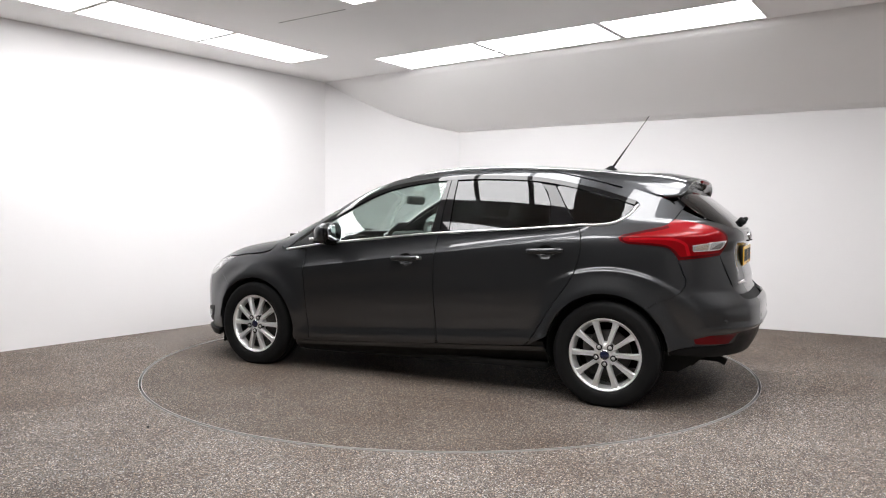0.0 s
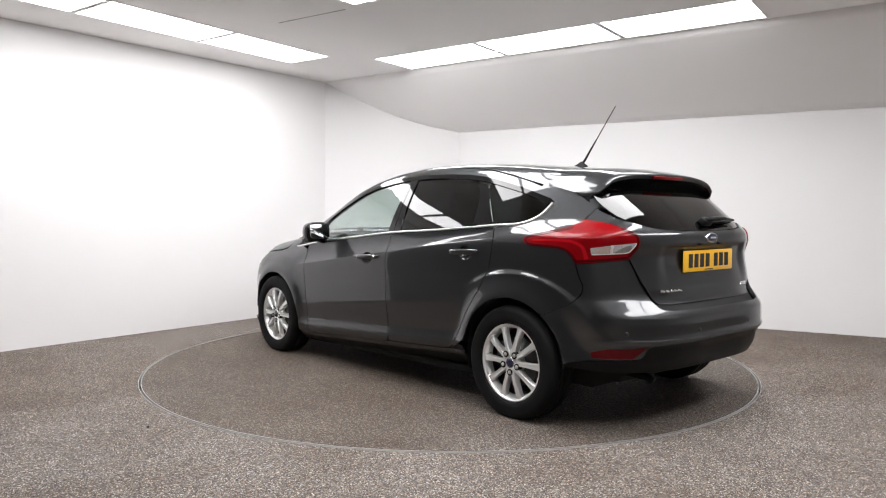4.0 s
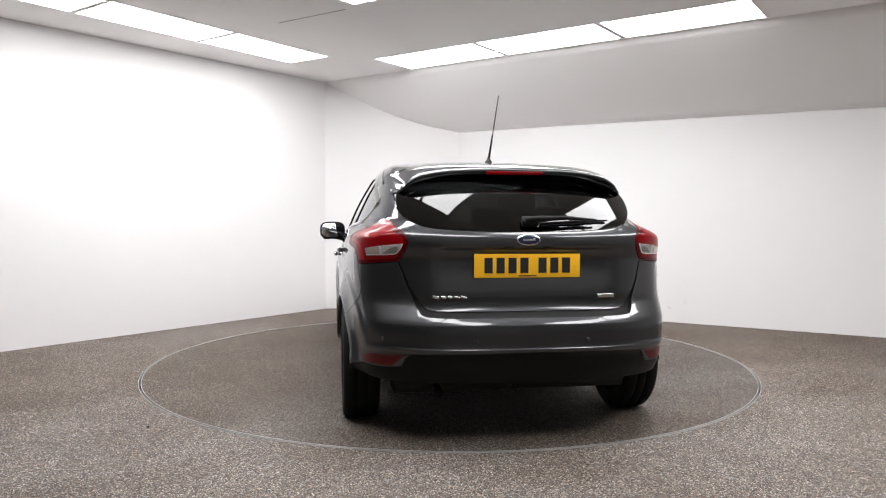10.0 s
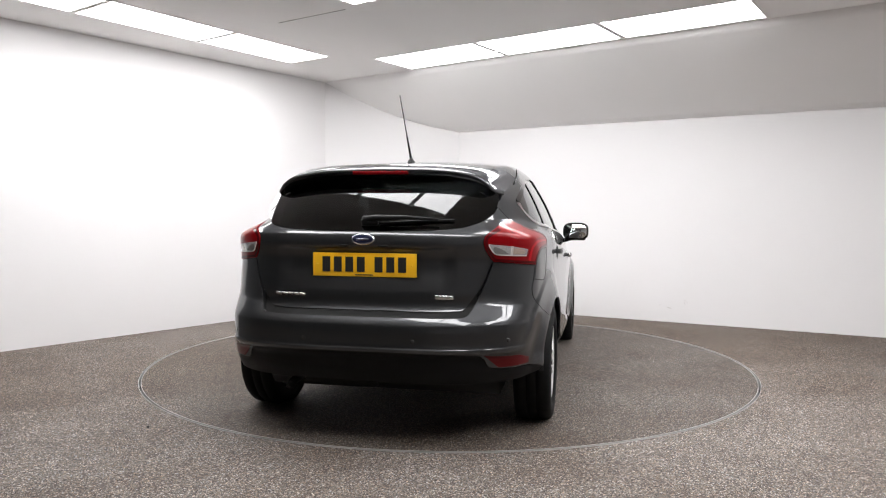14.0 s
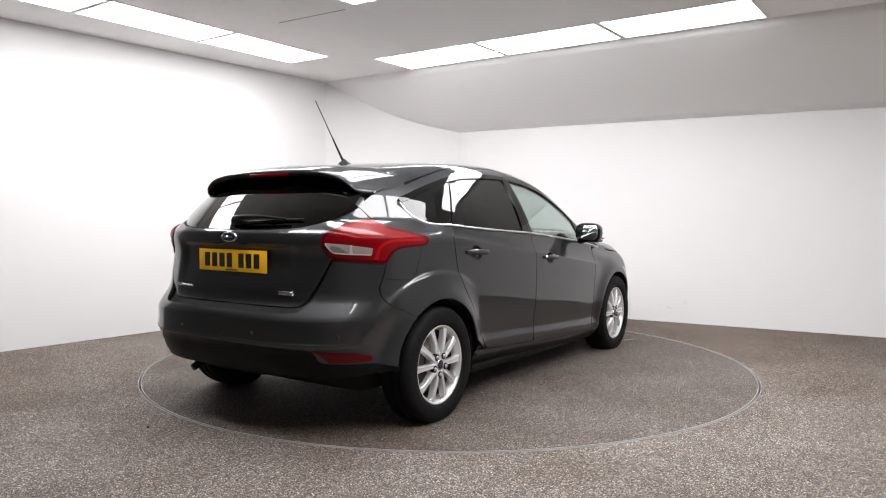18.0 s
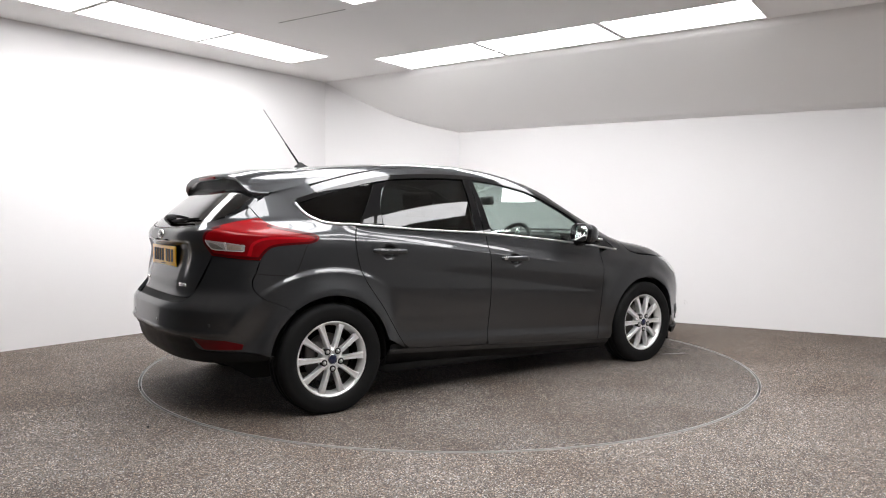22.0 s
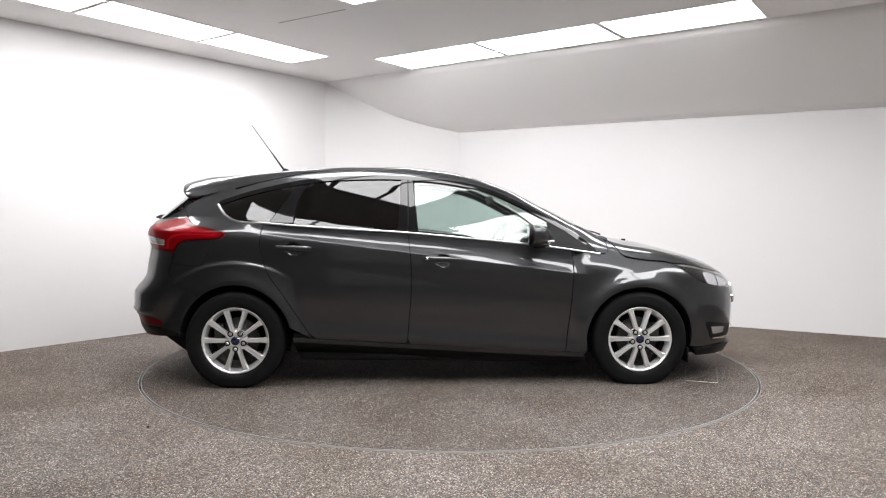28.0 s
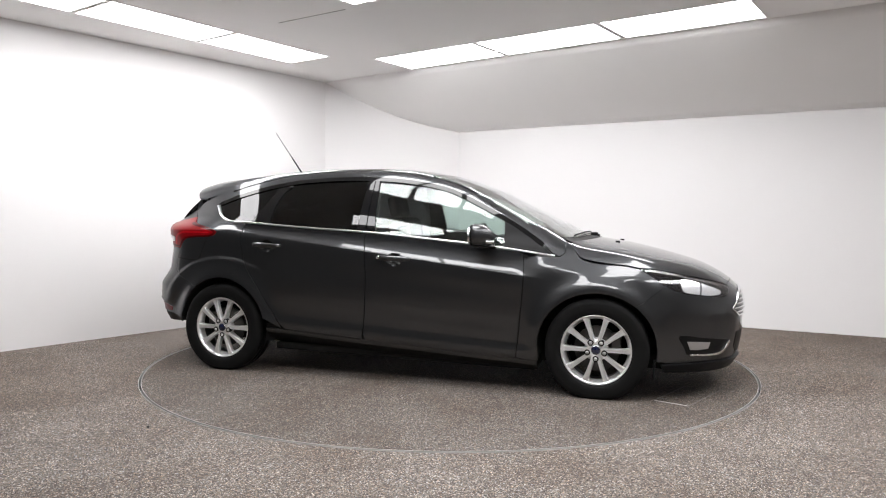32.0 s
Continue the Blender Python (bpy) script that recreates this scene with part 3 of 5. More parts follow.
front_door = belt_line(-0.213 + G, 0.863 - G, 0.006) + off(f_line, -G)[1:] + [(x, door_bottom(x)) for x in np.linspace(0.81, -0.2, 9)] + off(b_line, G)[::-1][1:-1]
rear_door = belt_line(-1.150 + G, -0.217 - G, 0.006) + off(b_line, -G)[1:-1] + [(x, door_bottom(x) + 0.002) for x in np.linspace(-0.23, -0.81, 7)] + off(c_line, G)[::-1][1:-1]


def cup(cx, cz):
    """A dished hollow behind the door handle."""
    def press(p, a):
        d = np.hypot((p[:, 0] - cx) / 0.062, (p[:, 2] - cz) / 0.042)
        q = p.copy()
        q[:, 1] -= 0.024 * (1 - ease(0.45, 1.0, d))
        return q
    return press


HAUNCH = [[(-1.33 + r * math.cos(radians(a)) / 0.85, 0.30 + r * math.sin(radians(a))) for a in np.arange(20, 170, 1.6)] for r in (0.486, 0.493, 0.500, 0.507, 0.513, 0.520, 0.527, 0.534)]
CREASE = [[(x, 0.850 - 0.124 * x + d) for x in np.arange(-1.32, 1.08, 0.014)] for d in (-0.018, -0.012, -0.004, 0.004, 0.012, 0.02)]
front_doors = both("front_door", front_door, on_side, PAINT, car, step=0.014, lines=CREASE, warp=cup(0.008, 0.826))
rear_doors = both("rear_door", rear_door, on_side, PAINT, car, step=0.014, lines=CREASE + [h[:14] for h in HAUNCH], warp=cup(-0.955, 0.900))

# rear lamp outline and the seams round it, as (arc, z) on the rear end
LAMP_FRONT = [(0.895, 0.872), (0.912, 0.902), (0.935, 0.927), (0.972, 0.946), (1.050, 0.955), (1.165, 0.961), (1.200, 0.973), (1.213, 0.992)]
LAMP_TOP = [(1.213, 0.992), (1.180, 1.009), (1.070, 1.032), (0.960, 1.053), (0.903, 1.072), (0.856, 1.098)]
LAMP_IN = [(0.856, 1.098), (0.757, 1.081), (0.672, 1.056), (0.612, 1.028), (0.590, 0.998), (0.597, 0.955), (0.640, 0.896)]
LAMP_LOW = [(0.640, 0.896), (0.780, 0.882), (0.895, 0.872)]
SEAM_REAR = [(0.895, 0.872), (0.876, 0.804), (0.858, 0.755), (0.872, 0.706), (0.925, 0.660), (1.005, 0.625), (1.052, 0.597)]


def rear_xz(line):
    p = on_rear([q[0] for q in line], [q[1] for q in line])
    return [(float(x), float(z)) for x, _, z in p]


# rear quarter with the pillar behind the rear window, up to the roof seam
WS_FOOT = [(1.115, 0.700), (1.085, 0.674), (1.04, 0.654), (1.0, 0.638), (0.95, 0.620)]
roof_line = [(x, float(on_top([x], [y])[0][2])) for x, y in WS_FOOT] + [(x, seam_z(x)) for x in np.linspace(0.88, -1.36, 32)]
quarter = ([(-1.150 - G, 1.046)] + off(c_line, -G)[1:] + arch(-1.324, 4, 125)[2:]
           + rear_xz([(a + 0.003, z) for a, z in curve(SEAM_REAR[::-1], 4) + curve(LAMP_FRONT, 4)[1:-1]])
           + rear_xz([(a + 0.003, z + 0.002) for a, z in curve(LAMP_TOP, 4)])
           + rear_xz([(0.787, 1.162)]) + curve([(-1.573, 1.243), (-1.43, 1.290), (-1.374, 1.315)], 4)
           + roof_line[::-1] + [(1.118, 0.885), (1.085, 0.866)] + dlo_top[1:]
           + curve([(-1.475, 1.19), (-1.42, 1.115), (-1.34, 1.072), (-1.24, 1.058), (-1.154, 1.052)], 4))
both("quarter_panel", quarter, on_side, PAINT, car, step=0.02, lines=[c for c in CREASE] + [h[14:] for h in HAUNCH])

# front wing
HEAD_TOP = [(1.118, 0.797), (1.010, 0.789), (0.906, 0.773), (0.771, 0.748), (0.600, 0.718), (0.455, 0.684)]
HEAD_LOW = [(0.455, 0.684), (0.478, 0.652), (0.550, 0.622), (0.665, 0.626), (0.833, 0.647), (0.919, 0.669), (0.975, 0.698), (1.037, 0.749), (1.118, 0.797)]
head_top = on_front([q[0] for q in HEAD_TOP], [q[1] + 0.004 for q in HEAD_TOP])
corner = head_top[-1]
bonnet_edge = (curve([(1.150, 0.690), (1.200, 0.782), (1.270, 0.797), (1.380, 0.796), (1.480, 0.789)] + [(float(p[0]), float(p[1])) for p in head_top], 5)
               + curve([(float(corner[0]), float(corner[1])), (float(corner[0]) + 0.035, 0.20), (float(corner[0]) + 0.048, 0.0)], 4)[1:])


def bonnet_z(x):
    y = float(np.interp(x, [q[0] for q in bonnet_edge], [q[1] for q in bonnet_edge]))
    return float(on_top([x], [y + 0.004])[0][2])


SEAM_FRONT = [(0.978, 0.694), (1.049, 0.644), (1.125, 0.588)]


def front_xz(line):
    p = on_front([q[0] for q in line], [q[1] for q in line])
    return [(float(x), float(z)) for x, _, z in p]


wing = (off(f_line, G)[1:] + [(0.86, 0.218), (0.965, 0.210)] + arch(1.324, 191, 51) + front_xz([(a + 0.003, z) for a, z in SEAM_FRONT[::-1]])
        + front_xz([(a + 0.004, z) for a, z in curve(HEAD_LOW[6:], 4)]) + [(x, bonnet_z(x)) for x in np.linspace(1.555, 1.205, 12)] + [(1.172, bonnet_z(1.175)), (1.146, bonnet_z(1.152)), (1.122, float(on_top([1.122], [0.702])[0][2]) - 0.004), (1.122, 0.884), (1.09, 0.860), (0.96, 0.872)])
both("front_wing", wing, on_side, PAINT, car, step=0.02, lines=CREASE)

# sills
sill = [(x, door_bottom(x) - 0.005) for x in np.linspace(0.955, -0.955, 20)] + [(x, door_bottom(x) - 0.038) for x in np.linspace(-0.960, 0.960, 20)]
both("sill", sill, on_side, PAINT, car, label="body-coloured sill under the doors", lift=-0.004, step=0.02)
# lower sill in black: the shade under the car put into its colour
sill_shade = [(x, door_bottom(x) - 0.039) for x in np.linspace(0.960, -0.960, 12)] + [(-0.965, 0.225), (-0.9, 0.205), (0.0, 0.170), (0.9, 0.140), (0.965, 0.140)]
both("sill_shade", sill_shade, on_side, BLACK, car, label="lower sill coloured black for the shade under the car", lift=-0.006, step=0.04)

# roof, windscreen, bonnet
ys = np.linspace(1, -1, 21)
half = [(x, float(roof_edge_y(x)) - 0.006) for x in np.linspace(0.17, -1.385, 26)]
roof = [(0.21 - 0.04 * s * s, half[0][1] * s) for s in ys[::-1]] + half + [(-1.43 - 0.03 * (1 - s * s), half[-1][1] * s) for s in ys] + [(x, -y) for x, y in half[::-1]]
shell("roof", roof, on_top, PAINT, car, step=0.04)
ws_half = [(x, float(on_side([x], [seam_z(x) + 0.008])[0][1]) - 0.008) for x in np.linspace(0.19, 0.88, 10)] + [(1.0, 0.63), (1.08, 0.665)]
screen = [(0.22 - 0.03 * s * s, ws_half[0][1] * s) for s in ys[::-1]] + ws_half + [(1.19 - 0.11 * s * s, 0.665 * s) for s in ys] + [(x, -y) for x, y in ws_half[::-1]]
shell("windscreen", screen, on_top, SCREEN, car, thick=0.005, step=0.04, label="clear laminated windscreen")
cowl = [(1.195 - 0.11 * s * s, 0.655 * s) for s in ys[::-1]] + [(1.262 - 0.12 * s * s, 0.66 * s) for s in ys]
shell("cowl", cowl, on_top, BLACK, car, lift=-0.004, step=0.03, label="black plastic scuttle panel")
bonnet = [(1.268 - 0.12 * s * s, 0.655 * s) for s in ys[::-1]] + [(x, y - 0.004) for x, y in bonnet_edge[1:]] + [(x, -y + 0.004) for x, y in bonnet_edge[1:-1][::-1]]
shell("bonnet", bonnet, on_top, PAINT, car, step=0.03)

# dark seals behind the shut lines
for line in (b_line, c_line, f_line):
    both("door_seal", ribbon(line, 0.05), on_side, BLACK, car, lift=-0.014, thick=0.004, step=0.03, label="dark rubber door seal")
both("door_seal", ribbon([(x, door_bottom(x)) for x in np.linspace(0.95, -0.95, 20)], 0.05), on_side, BLACK, car, lift=-0.014, thick=0.004, step=0.04, label="dark rubber door seal")

# ---------------------------------------------------------------- side windows and trim
win_low = 0.012


def top_line(x0, x1, drop, n=14):
    return [(x, float(top_at(x)) - drop) for x in np.linspace(x0, x1, n)]


front_win = belt_line(-0.16, 0.74, -win_low) + top_line(0.72, -0.175, 0.022)
rear_win = belt_line(-0.93, -0.27, -win_low) + top_line(-0.255, -0.85, 0.022) + curve([(-0.90, 1.27), (-0.945, 1.18), (-0.955, 1.06)], 3)
both("front_door_window", front_win, on_side, GLASS, car, lift=-0.008, thick=0.004, step=0.04, label="clear front door glass")
both("rear_door_window", rear_win, on_side, TINTED, car, lift=-0.008, thick=0.004, step=0.04, label="dark tinted rear door glass")
qw = curve([(-1.455, 1.185), (-1.40, 1.118), (-1.33, 1.082), (-1.24, 1.070), (-1.125, 1.066)], 4) + curve([(-1.06, 1.16), (-0.965, 1.30)], 3) + top_line(-0.99, -1.44, 0.014)
both("quarter_window", qw, on_side, TINTED, car, lift=-0.006, thick=0.004, step=0.03, label="dark tinted rear quarter glass")
bp = belt_line(-0.212, -0.152, -win_low, 4) + top_line(-0.185, -0.213, 0.02, 3)
both("pillar_trim", bp, on_side, GLOSSBLACK, car, step=0.03, label="gloss black centre pillar trim")
bp = belt_line(-0.282, -0.219, -win_low, 4) + top_line(-0.219, -0.262, 0.02, 3)
both("pillar_trim", bp, on_side, GLOSSBLACK, car, step=0.03, label="gloss black centre pillar trim")
cp = [(-1.115, 1.068), (-0.965, 1.066)] + curve([(-0.952, 1.18), (-0.91, 1.27), (-0.86, 1.318)], 3) + [(-0.955, 1.303)] + curve([(-1.05, 1.16), (-1.115, 1.068)], 3)[1:-1]
both("pillar_trim", cp, on_side, GLOSSBLACK, car, step=0.03, label="gloss black rear pillar trim")
mt = belt_line(0.735, 1.035, -win_low, 6) + [(1.03, 0.885)] + top_line(0.95, 0.72, 0.018, 6)
both("mirror_triangle", mt, on_side, BLACK, car, step=0.03, label="black corner panel")
both("window_frame", ribbon(top_line(0.98, -1.45, 0.010, 40), 0.026), on_side, GLOSSBLACK, car, lift=0.001, step=0.02, label="black window surround")
chrome = belt_line(1.06, -1.16, -0.005, 30) + curve([(-1.24, 1.064), (-1.34, 1.077), (-1.42, 1.120), (-1.47, 1.186)], 5)


def loft(rows):
    bm = bmesh.new()
    v = [[bm.verts.new(p) for p in r] for r in rows]
    for a, b in zip(v, v[1:]):
        for i in range(len(a) - 1):
            if len({a[i], a[i + 1], b[i + 1], b[i]}) == 4:
                bm.faces.new((a[i], a[i + 1], b[i + 1], b[i]))
    bmesh.ops.remove_doubles(bm, verts=bm.verts, dist=1e-5)
    bmesh.ops.recalc_face_normals(bm, faces=bm.faces)
    return bm


def belt_trim(m):
    """A slim bright moulding that runs along the lower window edge and turns up behind the rear window."""
    line = np.array(chrome)
    run = np.concatenate([[0], np.cumsum(np.linalg.norm(np.diff(line, axis=0), axis=1))])
    at = np.linspace(0, run[-1], 180)
    line = np.stack([np.interp(at, run, line[:, 0]), np.interp(at, run, line[:, 1])], 1)
    t = np.gradient(line, axis=0)
    t /= np.linalg.norm(t, axis=1, keepdims=True)
    y = np.max([on_side(line[:, 0] - t[:, 1] * d, line[:, 1] + t[:, 0] * d)[:, 1] for d in (-0.011, 0.0, 0.008)], axis=0)
    y = np.convolve(np.pad(y, 4, mode="edge"), np.ones(9) / 9, mode="valid")
    rows = []
    for (x, z), (tx, tz), yy in zip(line, t, y):
        rows.append([Vector((x - tz * s * 0.0068, (yy + o) * m, z + tx * s * 0.0068)) for s, o in ((-0.9, -0.03), (-1, 0.0005), (-0.85, 0.0028), (-0.35, 0.0044), (0.35, 0.0040), (0.85, 0.0018), (1, -0.002), (0.9, -0.03))])
    part("belt_trim", loft(rows), BRIGHT, car, "polished chrome window trim")


belt_trim(1)
belt_trim(-1)


def bar_on_side(x0, z0, x1, z1, stand, r0, r1, n=14, mirror=1):
    """A grip bar that stands off the door and curves in at both ends."""
    bm = bmesh.new()
    rings = []
    for i in range(n + 1):
        s = i / n
        x, z = x0 + (x1 - x0) * s, z0 + (z1 - z0) * s
        y = float(on_side([x], [z])[0][1])
        e = math.sin(math.pi * s) ** 0.35 if 0 < s < 1 else 0
        c = Vector((x, (y - 0.004 + stand * (0.35 + 0.65 * e)) * mirror, z))
        a, b = r0 * (0.45 + 0.55 * e), r1 * (0.6 + 0.4 * e)
        rings.append([bm.verts.new(c + Vector((0, a * math.cos(2 * math.pi * k / 12), b * math.sin(2 * math.pi * k / 12)))) for k in range(12)])
    for p, q in zip(rings, rings[1:]):
        for k in range(12):
            bm.faces.new((p[k], p[(k + 1) % 12], q[(k + 1) % 12], q[k]))
    bm.faces.new(rings[0])
    bm.faces.new(rings[-1])
    bmesh.ops.recalc_face_normals(bm, faces=bm.faces)
    return bm


for doors, (x0, z0, x1, z1) in ((front_doors, (-0.114, 0.838, 0.122, 0.830)), (rear_doors, (-1.066, 0.909, -0.836, 0.901))):
    for d, m in zip(doors, (1, -1)):
        h = part("door_handle", bar_on_side(x0, z0, x1, z1, 0.030, 0.011, 0.017, mirror=m), PAINT, d, "dark grey pull handle")
        if doors is front_doors:
            y = float(on_side([x0], [z0])[0][1]) + 0.020
            part("lock", box(x0 + 0.02, y * m, z0, 0.022, 0.02, 0.022, 0.008), CHROME, d, "small chrome key lock")

# black patches in the hollows behind the handles, standing in for their shade
for doors, cx, cz in ((front_doors, 0.008, 0.826), (rear_doors, -0.955, 0.900)):
    for d, m in zip(doors, (False, True)):
        shell("handle_shade", [(cx + 0.052 * math.cos(a), cz + 0.002 + 0.037 * math.sin(a)) for a in np.linspace(0, 2 * math.pi, 28, endpoint=False)], on_side, BLACK, d, lift=0.0015, thick=0.001, step=0.012, mirror=m, warp=cup(cx, cz), label="black patch in the handle hollow, standing in for its shade")

# fuel flap on the right side
flap_cut = curve([(-1.463, 0.949), (-1.490, 0.885), (-1.515, 0.825), (-1.530, 0.803), (-1.558, 0.788), (-1.600, 0.786), (-1.670, 0.792), (-1.733, 0.800)], 4)
flap = flap_cut + [(-1.712, 0.866), (-1.700, 0.893), (-1.676, 0.918), (-1.632, 0.938), (-1.55, 0.945)]
shell("fuel_flap", flap, on_side, PAINT, car, lift=0.0022, thick=0.002, step=0.025, mirror=True, label="fuel filler flap")
shell("flap_gap", ribbon(flap_cut, 0.0055), on_side, GAP, car, lift=0.0036, thick=0.001, step=0.015, mirror=True, label="dark gap round the flap")

# ---------------------------------------------------------------- rear end
def ar(y, z):
    """Arc of a rear point by its sideways place."""
    x = float(root(lambda q: surface(q, np.array(y), np.array(z)), -1.2, -2.6))
    return arc_rear(x, y)


def sym(left):
    """Close an outline from its left half, centre to centre."""
    return list(left) + [(-a, z) for a, z in reversed(left) if abs(a) > 1e-6]


GLASS_EDGE = [(0.0, 1.31), (0.3, 1.306), (0.50, 1.285), (0.592, 1.245), (0.612, 1.17), (0.57, 1.10), (0.46, 1.058), (0.25, 1.043), (0.0, 1.040)]
glass_half = [(ar(y, z), z) for y, z in curve(GLASS_EDGE, 4)]


def screen_bow(p, a):
    """The rear screen's own bow, a little deeper at its foot than the panels round it."""
    q = p.copy()
    y, z = p[:, 1], p[:, 2] - 1.17
    q[:, 0] = -1.868 + 1.19 * z + 0.95 * z * z + 0.077 * y * y + 0.66 * y ** 4
    return q


shell("rear_window", sym(glass_half), on_rear, TINTED, car, thick=0.005, step=0.035, warp=screen_bow, label="dark tinted rear screen")


def recess(p, a):
    q = p.copy()
    y, z = np.abs(p[:, 1]), p[:, 2]
    q[:, 0] += 0.018 * (1 - ease(0.38, 0.47, y)) * ease(0.68, 0.88, z) * (1 - ease(0.955, 0.975, z))
    q[:, 0] += 0.030 * (1 - ease(0.66, 0.75, z))
    return q


hatch_half = ([(0.0, 1.036)] + [(ar(y, z - 0.004), z - 0.004) for y, z in curve(GLASS_EDGE[3:8], 4)[::-1]][:-2]
              + [(0.70, 1.238), (0.782, 1.162)] + [(a - 0.004, z) for a, z in curve(LAMP_IN, 4)]
              + curve([(0.630, 0.885), (0.564, 0.760), (0.489, 0.678), (0.435, 0.663), (0.30, 0.661), (0.0, 0.661)], 4)[1:])
tailgate = shell("tailgate", sym(hatch_half), on_rear, PAINT, car, step=0.018, warp=recess)
low_lip = [(0.0, 0.634), (0.30, 0.634), (0.443, 0.636), (0.505, 0.654), (0.576, 0.749), (0.640, 0.886)]
arch_back = [(float(arc_rear(x, side(np.array(x), np.array(z)))), z) for z in (0.596, 0.56, 0.50, 0.44, 0.39, 0.352) for x in [-1.324 - arch_x(-1.324, z)]]
BUMP_LOW = [(0.966, 0.352), (0.82, 0.386), (0.64, 0.393), (0.585, 0.405), (0.560, 0.445), (0.50, 0.464), (0.25, 0.473), (0.05, 0.475), (0.0, 0.475)]
bumper = curve(low_lip, 4) + [(a, z - 0.004) for a, z in curve(LAMP_LOW, 3)] + [(a - 0.003, z) for a, z in curve(SEAM_REAR, 4)[1:]] + arch_back + curve(BUMP_LOW, 3)[1:]
rear_bumper = shell("rear_bumper", sym(bumper), on_rear, PAINT, car, step=0.02, thick=0.02, lines=[[(a, z) for a in np.arange(-0.9, 0.9, 0.02)] for z in (0.486, 0.492, 0.498, 0.505, 0.590, 0.598, 0.606, 0.614, 0.622)])
valance = [(a, z - 0.004) for a, z in curve(BUMP_LOW, 3)[::-1]] + curve([(0.958, 0.336), (0.87, 0.328), (0.72, 0.320), (0.45, 0.318), (0.0, 0.318)], 3)


def tuck(p, a):
    q = p.copy()
    k = 1 - 0.30 * np.clip(0.37 - p[:, 2], 0, 1)
    q[:, 1] *= k
    q[:, 0] = -1.2 + (p[:, 0] + 1.2) * k
    return q


shell("rear_valance", sym(valance), on_rear, BLACK, car, lift=-0.003, warp=tuck, step=0.03, label="black plastic lower bumper")
shell("tailgate_seal", sym(curve([(0.0, 0.70), (0.45, 0.70), (0.60, 0.90), (0.68, 0.89), (0.55, 0.70), (0.47, 0.62), (0.0, 0.615)], 3)), on_rear, GAP, car, lift=-0.03, step=0.05, label="dark rubber tailgate seal")


def lamp_ridge(p, a):
    """The lamp's outer lens stands out in a soft ridge along its middle."""
    q = p.copy()
    z = p[:, 2]
    h = 0.009 * np.clip(1 - np.abs(z - (1.012 - 0.03 * np.clip(a[:, 0] - 0.7, 0, 1))) / 0.085, 0, 1) ** 1.3
    h = h * ease(0.585, 0.66, a[:, 0]) * (1 - ease(0.95, 1.20, a[:, 0]))
    d = np.stack([p[:, 0] + 1.2, p[:, 1]], 1)
    q[:, :2] += h[:, None] * d / np.linalg.norm(d, axis=1, keepdims=True)
    return q


LAMP_EDGE = curve(LAMP_FRONT, 3)[:-1] + curve(LAMP_TOP, 3)[:-1] + curve(LAMP_IN, 3)[:-1] + curve(LAMP_LOW, 3)[:-1]
WINDOW = curve([(0.610, 0.979), (0.650, 0.975), (0.720, 0.968), (0.822, 0.953)], 3) + curve([(0.8245, 0.950), (0.8205, 0.923)], 2) + curve([(0.817, 0.920), (0.725, 0.925), (0.655, 0.930), (0.632, 0.944), (0.612, 0.970)], 3)


def inset(line, k, c=(0.82, 0.975)):
    return [(a + (c[0] - a) * k * 0.4, z + (c[1] - z) * k) for a, z in line]


